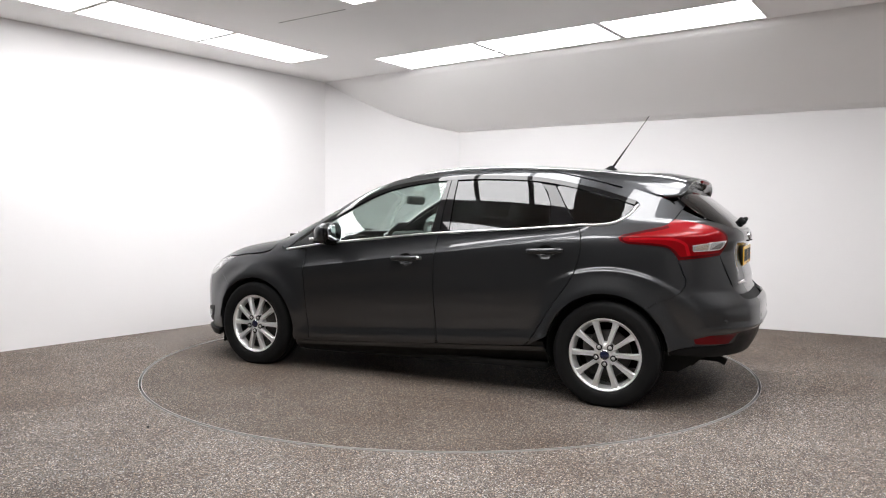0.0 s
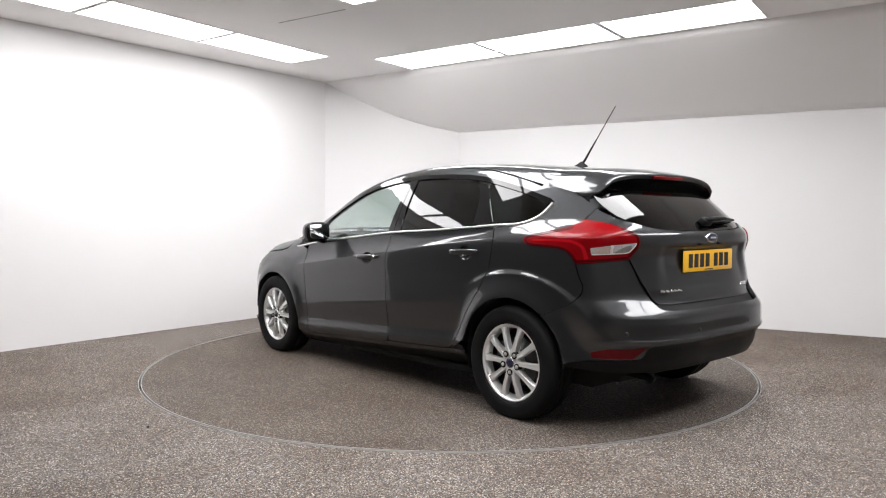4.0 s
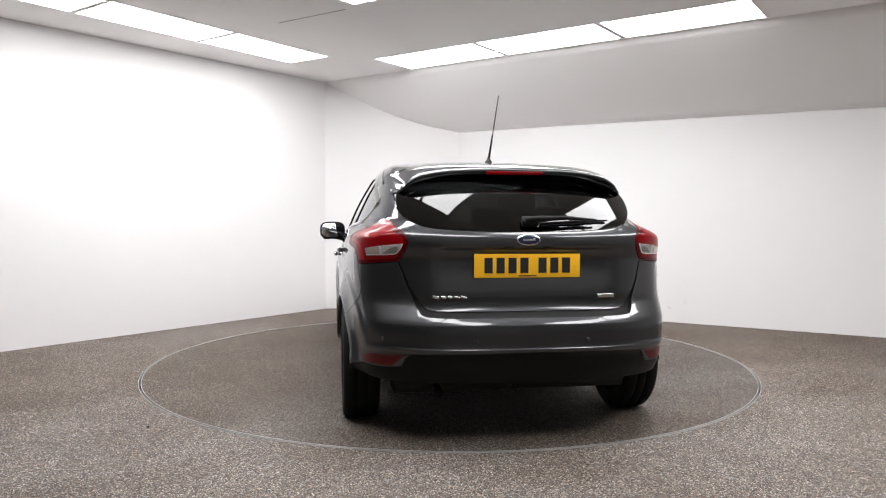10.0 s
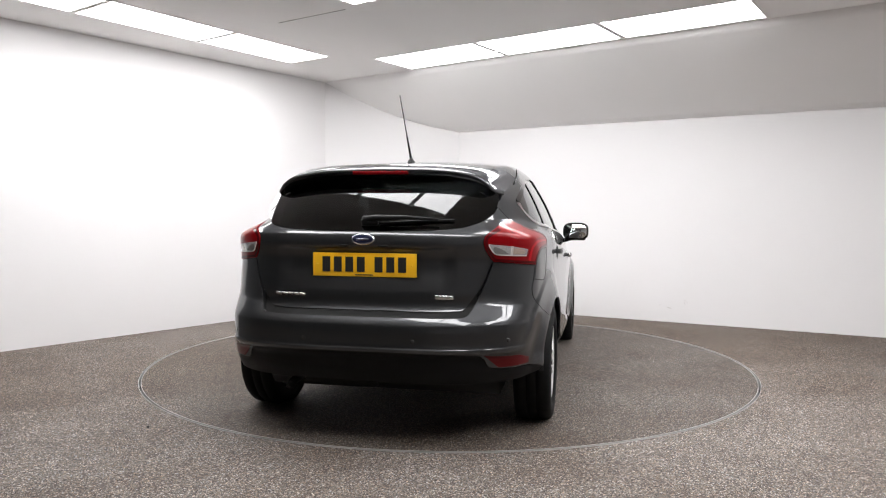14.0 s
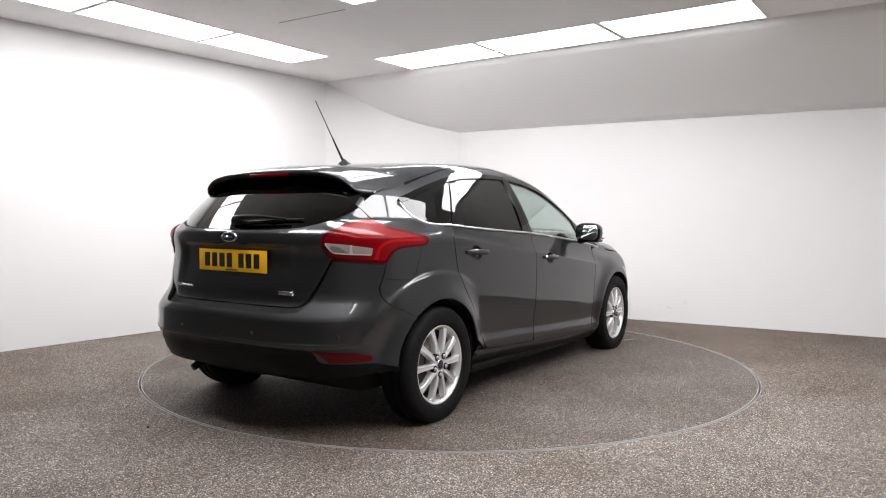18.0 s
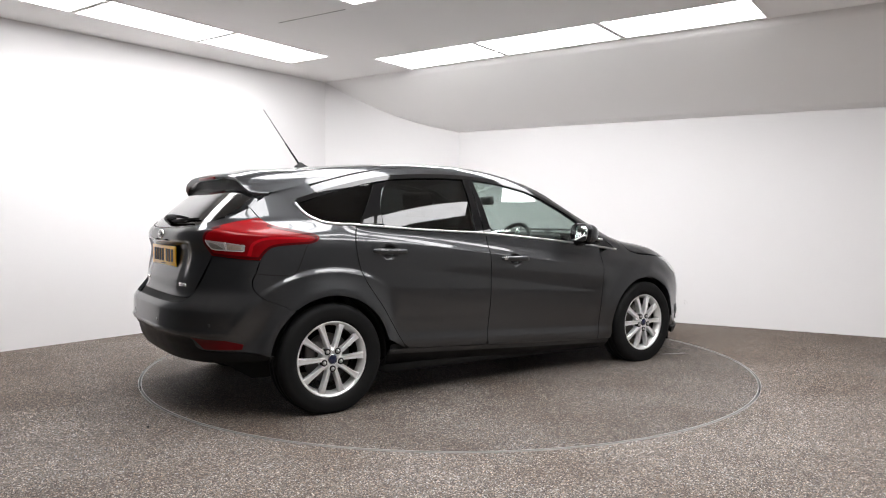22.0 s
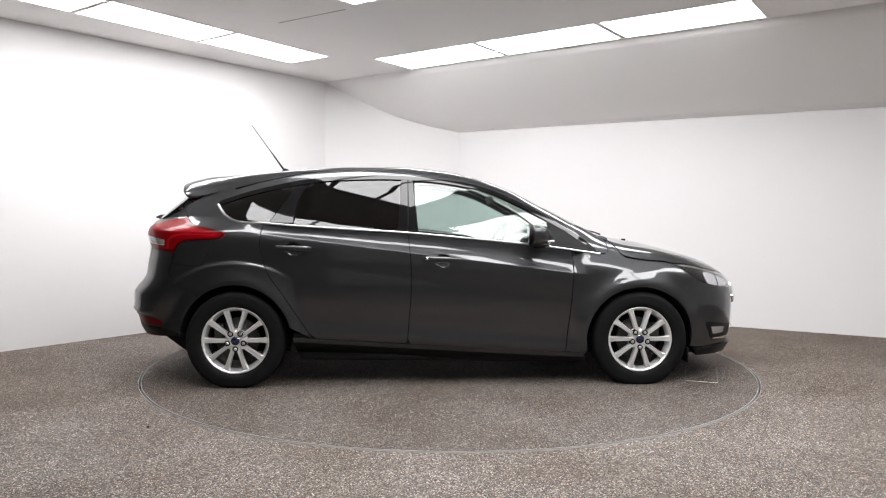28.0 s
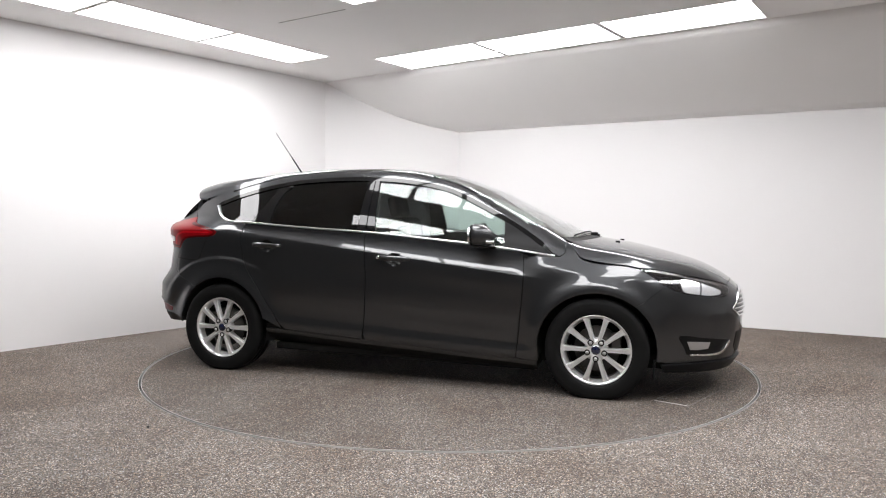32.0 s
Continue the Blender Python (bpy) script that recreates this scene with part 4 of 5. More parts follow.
for m in (False, True):
    on_lamp = dict(mirror=m, warp=lamp_ridge)
    lamp = shell("tail_light", LAMP_EDGE, on_rear, RED, car, lift=0.003, thick=0.03, step=0.012, label="glossy red tail lamp wrapping round the corner", **on_lamp)
    shell("reverse_lamp", WINDOW, on_rear, LAMPWHITE, lamp, lift=0.0045, thick=0.003, step=0.012, label="silver reversing lamp chamber", **on_lamp)
    shell("indicator", curve([(0.738, 0.961), (0.800, 0.950), (0.808, 0.938), (0.798, 0.929), (0.738, 0.931)], 2, True), on_rear, AMBER, lamp, lift=0.0056, thick=0.002, step=0.01, label="amber indicator chamber", **on_lamp)
    shell("lamp_divider", ribbon([(0.724, 0.968), (0.728, 0.926)], 0.012), on_rear, LAMPPALE, lamp, lift=0.0060, thick=0.002, step=0.01, label="pale lamp divider", **on_lamp)
    shell("bulb_reflector", curve([(0.636, 0.966), (0.668, 0.958), (0.700, 0.940), (0.712, 0.931), (0.680, 0.932), (0.650, 0.936), (0.634, 0.950)], 3, True), on_rear, LAMPGREY, lamp, lift=0.0058, thick=0.002, step=0.008, label="grey curved bulb reflector", **on_lamp)
    shell("lamp_rim", ribbon(WINDOW[13:] + WINDOW[:1], 0.005), on_rear, LAMPPALE, lamp, lift=0.0062, thick=0.002, step=0.01, label="pale lamp rim", **on_lamp)
    shell("reverse_lens", WINDOW, on_rear, LENS_CLEAR, lamp, lift=0.0085, thick=0.002, step=0.02, label="clear lens", **on_lamp)
    for line in (curve(LAMP_FRONT, 3), curve(LAMP_IN, 3)[6:], curve(LAMP_LOW, 3), curve(LAMP_TOP, 3)[:12]):
        shell("lamp_border", ribbon(inset(line, 0.10), 0.012), on_rear, DEEPRED, lamp, lift=0.0042, thick=0.002, step=0.012, label="dark red lamp edge", **on_lamp)
    shell("light_band", ribbon(curve([(1.150, 0.985), (1.02, 0.988), (0.92, 0.985), (0.865, 0.960), (0.850, 0.925), (0.842, 0.895)], 4), (0.008, 0.020)), on_rear, LIGHTRED, lamp, lift=0.0045, thick=0.002, step=0.012, label="bright red light guide", **on_lamp)
    shell("lamp_seal", ribbon(curve(LAMP_FRONT, 3) + curve(LAMP_TOP, 3)[1:] + curve(LAMP_IN, 3)[1:] + curve(LAMP_LOW, 3)[1:], 0.022), on_rear, GAP, lamp, lift=-0.012, thick=0.002, step=0.03, mirror=m, label="dark joint round the lamp")
    shell("rear_reflector", curve([(0.560, 0.460), (0.74, 0.447), (0.818, 0.425), (0.812, 0.398), (0.63, 0.398)], 1, True), on_rear, REDDARK, rear_bumper, lift=0.003, thick=0.006, step=0.015, mirror=m, label="dark red reflector")
for y in (0.70, 0.27, -0.27, -0.70):
    c = on_rear([ar(abs(y), 0.528) * (1 if y > 0 else -1)], [0.528])[0]
    n = normals(c[None])[0]
    bm = spin([(0.0001, 0.0012), (0.0098, 0.0012), (0.0105, 0.0004), (0.0108, -0.004)], 20)
    bmesh.ops.transform(bm, matrix=Matrix.Translation(Vector(c)) @ Vector((0, 1, 0)).rotation_difference(Vector(n)).to_matrix().to_4x4(), verts=bm.verts)
    part("parking_sensor", bm, PAINT, rear_bumper, "round parking sensor")

# number plate: yellow with plain dark bars
plate = part("number_plate", box(-2.014, 0, 0.875, 0.006, 0.526, 0.115, 0.002), YELLOW, tailgate, "yellow rear number plate with dark bars")
for y in (0.185, 0.126, 0.067, 0.008, -0.082, -0.141, -0.200):
    part("plate_bar", box(-2.0175, y + 0.008, 0.877, 0.003, 0.040, 0.074), INK, plate, "plain dark bar", smooth=False)
part("plate_line", box(-2.0175, 0.0, 0.8265, 0.003, 0.09, 0.005), INK, plate, "small dark print line", smooth=False)
for y in (0.24, -0.24):
    part("plate_screw", box(-2.018, y, 0.875, 0.004, 0.010, 0.010, 0.003), YELLOW, plate)
for y in (0.10, -0.10):
    part("plate_lamp", box(-2.022, y, 0.968, 0.03, 0.05, 0.01, 0.003), BLACK, tailgate, "small plate lamp")


def disc(rx, rz, thick, sides=40, dome=0.3):
    """An oval button facing -x."""
    bm = bmesh.new()
    rings = []
    for s, d in ((1.0, 0.0), (1.0, thick * 0.7), (0.92, thick), (0.5, thick * (1 + dome * 0.7)), (0.02, thick * (1 + dome))):
        rings.append([bm.verts.new((-d, s * rx * math.cos(2 * math.pi * k / sides), s * rz * math.sin(2 * math.pi * k / sides))) for k in range(sides)])
    for p, q in zip(rings, rings[1:]):
        for k in range(sides):
            bm.faces.new((p[k], p[(k + 1) % sides], q[(k + 1) % sides], q[k]))
    bm.faces.new(rings[-1])
    bmesh.ops.recalc_face_normals(bm, faces=bm.faces)
    return bm


def move(bm, x, y, z, rx=0, ry=0, rz=0):
    bmesh.ops.transform(bm, matrix=pose(x, y, z, rx, ry, rz), verts=bm.verts)
    return bm


badge = part("badge", move(disc(0.059, 0.028, 0.008), -2.028, 0, 1.0, 0, 6), CHROME, tailgate, "oval chrome-edged badge, plain")
part("badge_field", move(disc(0.052, 0.0225, 0.003, dome=1.0), -2.0345, 0, 1.0, 0, 6), BLUE, badge, "dark blue oval field")
part("badge_bar", box(-2.0405, 0, 1.0, 0.003, 0.062, 0.010, 0.001, Matrix.Rotation(radians(6), 4, "Y")), CHROME, badge, "plain pale bar")
# word on the tailgate, as plain chrome pieces
for k, (y, w, h) in enumerate(((0.447, 0.034, 0.030), (0.410, 0.026, 0.022), (0.379, 0.024, 0.022), (0.347, 0.028, 0.022), (0.314, 0.030, 0.022))):
    x = float(recess(on_rear([ar(y, 0.727)], [0.727]), None)[0][0])
    part("letter_bar", box(x - 0.002, y, 0.727, 0.006, w, h * 0.5, 0.002, Matrix.Rotation(radians(-9), 4, "Z") @ Matrix.Rotation(radians(12), 4, "X")), CHROME, tailgate, "plain chrome bar of the model name")
x = float(recess(on_rear([ar(0.40, 0.726)], [0.726]), None)[0][0])
tag = part("name_tag", box(x - 0.002, -0.398, 0.726, 0.006, 0.088, 0.020, 0.003, Matrix.Rotation(radians(8), 4, "Z")), CHROME, tailgate, "small silver name tag")
part("tag_bar", box(x - 0.006, -0.398, 0.726, 0.002, 0.070, 0.008, 0, Matrix.Rotation(radians(8), 4, "Z")), SILVERTRIM, tag, "plain grey bar", smooth=False)

# rear wiper
wx = float(on_rear([0.0], [1.085])[0][0])
wiper = part("rear_wiper", move(box(0, 0, 0, 0.05, 0.085, 0.038, 0.014, None, 3), wx - 0.022, -0.02, 1.088, 0, -40), BLACK, tailgate, "black rear wiper with a long blade")
part("wiper_arm", tube([(wx - 0.035, 0.005, 1.094), (wx - 0.040, -0.06, 1.102), (wx - 0.034, -0.2, 1.106), (wx - 0.012, -0.36, 1.096)], [0.016, 0.015, 0.010, 0.006]), BLACK, wiper)
part("wiper_blade", tube([(float(on_rear([ar(0.07, 1.076)], [1.076])[0][0]) - 0.012, -0.07, 1.076), (float(on_rear([ar(0.25, 1.085)], [1.085])[0][0]) - 0.014, -0.25, 1.086), (float(on_rear([ar(0.43, 1.098)], [1.098])[0][0]) - 0.012, -0.43, 1.094)], [0.006, 0.008, 0.005]), BLACK, wiper)

# roof spoiler
SP_FRONT = [(-1.432, 0.0, 0), (-1.428, 0.3, 0), (-1.415, 0.50, 0), (-1.369, 0.597, 1.348), (-1.377, 0.624, 1.314), (-1.440, 0.632, 1.281), (-1.573, 0.629, 1.244)]
SP_TIP = [(-1.757, 0.0, 1.356), (-1.750, 0.30, 1.349), (-1.738, 0.473, 1.324), (-1.728, 0.545, 1.288), (-1.712, 0.572, 1.262), (-1.686, 0.594, 1.246), (-1.600, 0.622, 1.238)]
SP_UNDER = [(-1.668, 0.0, 1.306), (-1.668, 0.30, 1.300), (-1.672, 0.46, 1.280), (-1.680, 0.538, 1.258), (-1.680, 0.565, 1.244), (-1.665, 0.588, 1.236), (-1.596, 0.617, 1.232)]
sp_front = [Vector(on_top([x], [y])[0]) + Vector((0, 0, 0.001)) if z == 0 else Vector((x, y, z)) for x, y, z in SP_FRONT]


def dense(pts, n=5):
    return [Vector(q) for q in curve([tuple(p) for p in pts], n)]


def full(line):
    return [Vector((p.x, -p.y, p.z)) for p in line[:0:-1]] + list(line)


spf, spt, spu = full(dense(sp_front)), full(dense(SP_TIP)), full(dense(SP_UNDER))
rows = []
for s in np.linspace(0, 1, 9):
    rows.append([f.lerp(t, s) + Vector((0, 0, 0.016 * math.sin(math.pi * s) * (1 - min(1, abs(f.y) / 0.66) ** 4))) for f, t in zip(spf, spt)])
rows.append([t + Vector((-0.003, 0, -0.006)) for t in spt])
rows.append([t + Vector((0.002, 0, -0.015)) for t in spt])
rows.append([t.lerp(u, 0.25) + Vector((0, 0, -0.012)) for t, u in zip(spt, spu)])
spoiler = part("roof_spoiler", loft(rows), PAINT, car, "body-coloured roof spoiler with a dark underside")
part("spoiler_underside", loft([[t.lerp(u, 0.22) + Vector((0, 0, -0.012)) for t, u in zip(spt, spu)], [t.lerp(u, 0.6) + Vector((0, 0, -0.012)) for t, u in zip(spt, spu)], [u + Vector((0.012, 0, 0)) for u in spu]]), GLOSSBLACK, spoiler, "gloss black underside")
part("brake_light", box(-1.748, 0, 1.338, 0.022, 0.30, 0.018, 0.004, Matrix.Rotation(radians(-25), 4, "Y")), RED, spoiler, "slim red high brake lamp")

# aerial
base = Vector(on_top([-1.135], [0.0])[0])
aerial = part("aerial", loft([[base + Vector((0.062 * s * math.cos(a) * (1.25 if math.cos(a) > 0 else 0.75), 0.022 * s * math.sin(a), h)) for a in np.linspace(0, 2 * math.pi, 17)] for s, h in ((1, -0.004), (0.8, 0.008), (0.45, 0.018), (0.22, 0.03), (0.05, 0.033))]), BLACK, car, "black roof aerial with a thin leaning mast")
tip, root_p = Vector((-1.384, 0, 1.792)), Vector((-1.148, 0, 1.462))
part("mast_base", tube([root_p, root_p.lerp(tip, 0.38)], [0.0075, 0.0045]), BLACK, aerial)
part("mast", tube([root_p.lerp(tip, 0.37), tip], [0.0032, 0.0022]), BLACK, aerial)

# ---------------------------------------------------------------- front end
edge3 = on_top([q[0] for q in bonnet_edge], [max(q[1], 0) for q in bonnet_edge])
nose = [(arc_front(float(x), float(y)), float(z) - 0.005) for x, y, z in edge3[-8:]][::-1]
arch_fwd = [(float(arc_front(x, side(np.array(x), np.array(z)))), z) for z in (0.574, 0.54, 0.48, 0.42, 0.36, 0.30, 0.245) for x in [1.324 + 0.004 + arch_x(1.324, z)]]
fb = (nose + curve(HEAD_LOW[:7], 4) + SEAM_FRONT[1:] + arch_fwd + curve([(0.93, 0.236), (0.71, 0.238), (0.4, 0.232), (0.0, 0.225)], 3))
front_bumper = shell("front_bumper", sym(fb), on_front, PAINT, car, step=0.02, thick=0.02)
split = [(0.0, 0.221), (0.4, 0.228), (0.71, 0.234), (0.93, 0.232), (1.0, 0.231), (0.98, 0.190), (0.7, 0.182), (0.4, 0.176), (0.0, 0.172)]
shell("front_splitter", sym(split), on_front, BLACK, car, lift=0.020, thick=0.06, step=0.03, label="black front lip")
for m in (False, True):
    head = shell("headlight", curve(HEAD_TOP, 4)[:-1] + curve(HEAD_LOW, 4)[:-1], on_front, GLOSSBLACK, car, lift=-0.012, thick=0.03, step=0.02, mirror=m, label="swept-back headlamp with a dark housing")
    shell("reflector", curve([(0.850, 0.738), (0.779, 0.736), (0.714, 0.716), (0.631, 0.690), (0.566, 0.664), (0.572, 0.643), (0.663, 0.637), (0.780, 0.650), (0.852, 0.664), (0.862, 0.700)], 3, True), on_front, LAMPWHITE, head, lift=-0.008, thick=0.004, step=0.02, mirror=m, label="bright chrome reflector")
    shell("divider", ribbon([(0.709, 0.717), (0.747, 0.643)], 0.007), on_front, GLOSSBLACK, head, lift=-0.003, thick=0.004, step=0.02, mirror=m)
    shell("lamp_brow", ribbon(curve([(1.05, 0.786), (0.90, 0.766), (0.78, 0.742), (0.66, 0.721), (0.55, 0.696)], 4), 0.006), on_front, SILVERTRIM, head, lift=-0.004, thick=0.003, step=0.015, mirror=m, label="thin silver brow strip")
    shell("light_strip", ribbon(curve([(1.08, 0.790), (0.95, 0.786), (0.83, 0.762)], 4), (0.006, 0.02)), on_front, SILVERTRIM, head, lift=-0.006, thick=0.004, step=0.02, mirror=m, label="silver running light strip")
    shell("lens", curve(HEAD_TOP, 4)[:-1] + curve(HEAD_LOW, 4)[:-1], on_front, LENS_CLEAR, head, lift=0.002, thick=0.003, step=0.02, mirror=m, label="clear lamp lens")
    fogbox = shell("fog_surround", curve([(0.893, 0.402), (0.70, 0.378), (0.500, 0.352), (0.495, 0.325), (0.565, 0.282), (0.66, 0.268), (0.825, 0.277), (0.862, 0.33)], 3, True), on_front, BLACK, front_bumper, lift=0.003, thick=0.006, step=0.02, mirror=m, label="black fog lamp surround")
    shell("fog_lamp", [(0.847, 0.366), (0.765, 0.361), (0.684, 0.354), (0.699, 0.316), (0.76, 0.313), (0.825, 0.315)], on_front, LAMPGREY, fogbox, lift=0.008, thick=0.006, step=0.02, mirror=m, label="clear fog lamp")
    shell("fog_trim", ribbon(curve([(0.824, 0.284), (0.653, 0.277), (0.564, 0.290), (0.501, 0.346)], 5), (0.008, 0.017)), on_front, CHROME, fogbox, lift=0.010, thick=0.01, step=0.012, mirror=m, label="chrome fog lamp trim")
grille_out = sym(curve([(0.0, 0.650), (0.22, 0.645), (0.335, 0.631)], 3) + [(0.492, 0.545), (0.395, 0.497), (0.0, 0.485)])
grille = shell("grille", grille_out, on_front, GLOSSBLACK, front_bumper, lift=0.004, thick=0.008, step=0.03, label="trapezoid grille with chrome bars")
ring_line = grille_out + grille_out[:1]
for k in range(0, len(grille_out), 7):
    shell("grille_frame", ribbon(ring_line[k:k + 8], 0.009), on_front, CHROME, grille, lift=0.012, thick=0.01, step=0.02, label="chrome grille frame")
for z, w in ((0.620, 0.345), (0.595, 0.385), (0.570, 0.43), (0.545, 0.47), (0.520, 0.43)):
    shell("grille_bar", ribbon([(a, z) for a in np.linspace(-w, w, 15)], 0.006), on_front, CHROME, grille, lift=0.014, thick=0.01, step=0.03)
shell("lower_intake", sym([(0.0, 0.40), (0.40, 0.39), (0.42, 0.30), (0.34, 0.255), (0.0, 0.25)]), on_front, BLACK, front_bumper, lift=0.003, thick=0.006, step=0.04, label="black lower air intake")
both("headlight_seal", ribbon(curve([(1.10, 0.79), (0.96, 0.795), (0.817, 0.768), (0.62, 0.733), (0.43, 0.690), (0.0, 0.72)], 4), 0.05), on_front, GAP, car, lift=-0.02, thick=0.004, step=0.03, label="dark joint under the bonnet edge")

# wipers and washer jets
for y0, y1 in ((-0.50, 0.10), (0.02, 0.58)):
    a = [Vector(on_top([1.165 - 0.1 * y * y], [y])[0]) + Vector((0, 0, 0.012)) for y in np.linspace(y0, y1, 9)]
    w = part("windscreen_wiper", tube(a, [0.006] * 9), BLACK, car, "black windscreen wiper")
    p = Vector(on_top([1.21 - 0.1 * y1 * y1], [y1])[0])
    part("wiper_pivot", box(p.x, p.y, p.z + 0.008, 0.05, 0.04, 0.025, 0.008), BLACK, w)
for y in (-0.22, 0.22):
    p = Vector(on_top([1.40], [y])[0])
    part("washer_jet", box(p.x, p.y, p.z + 0.003, 0.03, 0.022, 0.010, 0.004), BLACK, car, "small black washer jet")

# ---------------------------------------------------------------- mirrors
def mirror_housing(m):
    bm = bmesh.new()
    rows, n = [], 20
    for s, e in zip(np.linspace(0, 1, 9), (1.0, 1.02, 1.02, 0.99, 0.93, 0.83, 0.68, 0.45, 0.1)):
        x = 0.575 + 0.125 * s
        rows.append([bm.verts.new((x + 0.02 * math.cos(a) * s, (0.918 - 0.012 * s + 0.100 * e * math.copysign(abs(math.cos(a)) ** 0.65, math.cos(a))) * m,
                                   0.994 - 0.006 * s + 0.070 * e * math.copysign(abs(math.sin(a)) ** 0.65, math.sin(a)))) for a in np.linspace(0, 2 * math.pi, n, endpoint=False)])
    for p, q in zip(rows, rows[1:]):
        for k in range(n):
            bm.faces.new((p[k], p[(k + 1) % n], q[(k + 1) % n], q[k]))
    bm.faces.new(rows[-1])
    bm.faces.new(rows[0])
    bmesh.ops.recalc_face_normals(bm, faces=bm.faces)
    return bm


def oval(x, y, z, ry, rz, depth):
    """A rounded rectangular plate facing the rear."""
    bm = bmesh.new()
    n = 28
    ring_a, ring_b = [], []
    for k in range(n):
        a = 2 * math.pi * k / n
        c, s = math.copysign(abs(math.cos(a)) ** 0.6, math.cos(a)), math.copysign(abs(math.sin(a)) ** 0.6, math.sin(a))
        ring_a.append(bm.verts.new((x, y + ry * c, z + rz * s)))
        ring_b.append(bm.verts.new((x - depth, y + 0.95 * ry * c, z + 0.95 * rz * s)))
    for k in range(n):
        bm.faces.new((ring_a[k], ring_a[(k + 1) % n], ring_b[(k + 1) % n], ring_b[k]))
    bm.faces.new(ring_a)
    bm.faces.new(ring_b)
    bmesh.ops.recalc_face_normals(bm, faces=bm.faces)
    return bm


for m in (1, -1):
    h = part("door_mirror", mirror_housing(m), PAINT, car, "dark grey door mirror with a black foot")
    part("mirror_bezel", oval(0.578, 0.918 * m, 0.994, 0.101, 0.071, 0.014), GLOSSBLACK, h, "black mirror rim")
    part("mirror_glass", move(oval(0.0, 0.0, 0.0, 0.086, 0.056, 0.002), 0.5600, 0.918 * m, 0.994, 0, 2, 10 if m > 0 else -8), MIRROR, h, "mirror glass")
    part("mirror_foot", box(0.645, 0.842 * m, 0.925, 0.085, 0.10, 0.035, 0.012, Matrix.Rotation(radians(18 * m), 4, "X"), 3), GLOSSBLACK, h, "black mirror foot")
    part("mirror_cap", box(0.635, 0.918 * m, 0.930, 0.10, 0.15, 0.02, 0.008, None, 3), GLOSSBLACK, h, "black lower cap")
    part("indicator", box(0.672, 0.955 * m, 0.953, 0.055, 0.10, 0.018, 0.007, Matrix.Rotation(radians(-24 * m), 4, "Z"), 3), SILVERTRIM, h, "clear indicator strip")

# ---------------------------------------------------------------- wheels
TYRE = [(0.224, -0.088), (0.236, -0.100), (0.262, -0.107), (0.290, -0.104), (0.306, -0.096), (0.314, -0.082), (0.3165, -0.060), (0.3165, -0.032), (0.311, -0.030), (0.311, -0.024), (0.3165, -0.022),
        (0.3168, 0.0), (0.3165, 0.022), (0.311, 0.024), (0.311, 0.030), (0.3165, 0.032), (0.3165, 0.060), (0.314, 0.082), (0.306, 0.096), (0.297, 0.1015), (0.290, 0.1045), (0.284, 0.1045), (0.262, 0.107), (0.240, 0.103), (0.232, 0.096), (0.224, 0.086)]


def spoke():
    """One tapering spoke with a raised middle, along +x, its face towards +y."""
    bm = bmesh.new()
    rows = []
    for r, w, face, back in ((0.034, 0.0125, 0.081, 0.040), (0.066, 0.0120, 0.086, 0.045), (0.115, 0.0128, 0.086, 0.050), (0.165, 0.0150, 0.082, 0.050), (0.190, 0.0185, 0.078, 0.050), (0.203, 0.027, 0.075, 0.050)):
        rows.append([bm.verts.new((r, y, z)) for z, y in ((-w * 1.08, back), (-w, face - 0.0075), (-w * 0.74, face - 0.001), (0, face - 0.003), (w * 0.74, face - 0.001), (w, face - 0.0075), (w * 1.08, back))])
    for a, b in zip(rows, rows[1:]):
        for k in range(6):
            bm.faces.new((a[k], a[k + 1], b[k + 1], b[k]))
    bmesh.ops.recalc_face_normals(bm, faces=bm.faces)
    return bm


TYRE = [(0.212 + (r - 0.224) * 1.126, y * 0.935) for r, y in TYRE]
RIM_PROFILE = [(0.186, 0.030), (0.190, 0.050), (0.197, 0.066), (0.204, 0.078), (0.209, 0.084), (0.2145, 0.0845), (0.216, 0.081), (0.213, 0.074)]
BARREL_PROFILE = [(0.211, -0.080), (0.201, -0.066), (0.187, -0.04), (0.186, 0.032)]


def standing(bm, ground):
    """Flatten a tyre where it bears on the ground."""
    for v in bm.verts:
        if v.co.z < -ground:
            v.co.y *= 1 + 0.9 * (-ground - v.co.z)
            v.co.z = -ground
    return bm


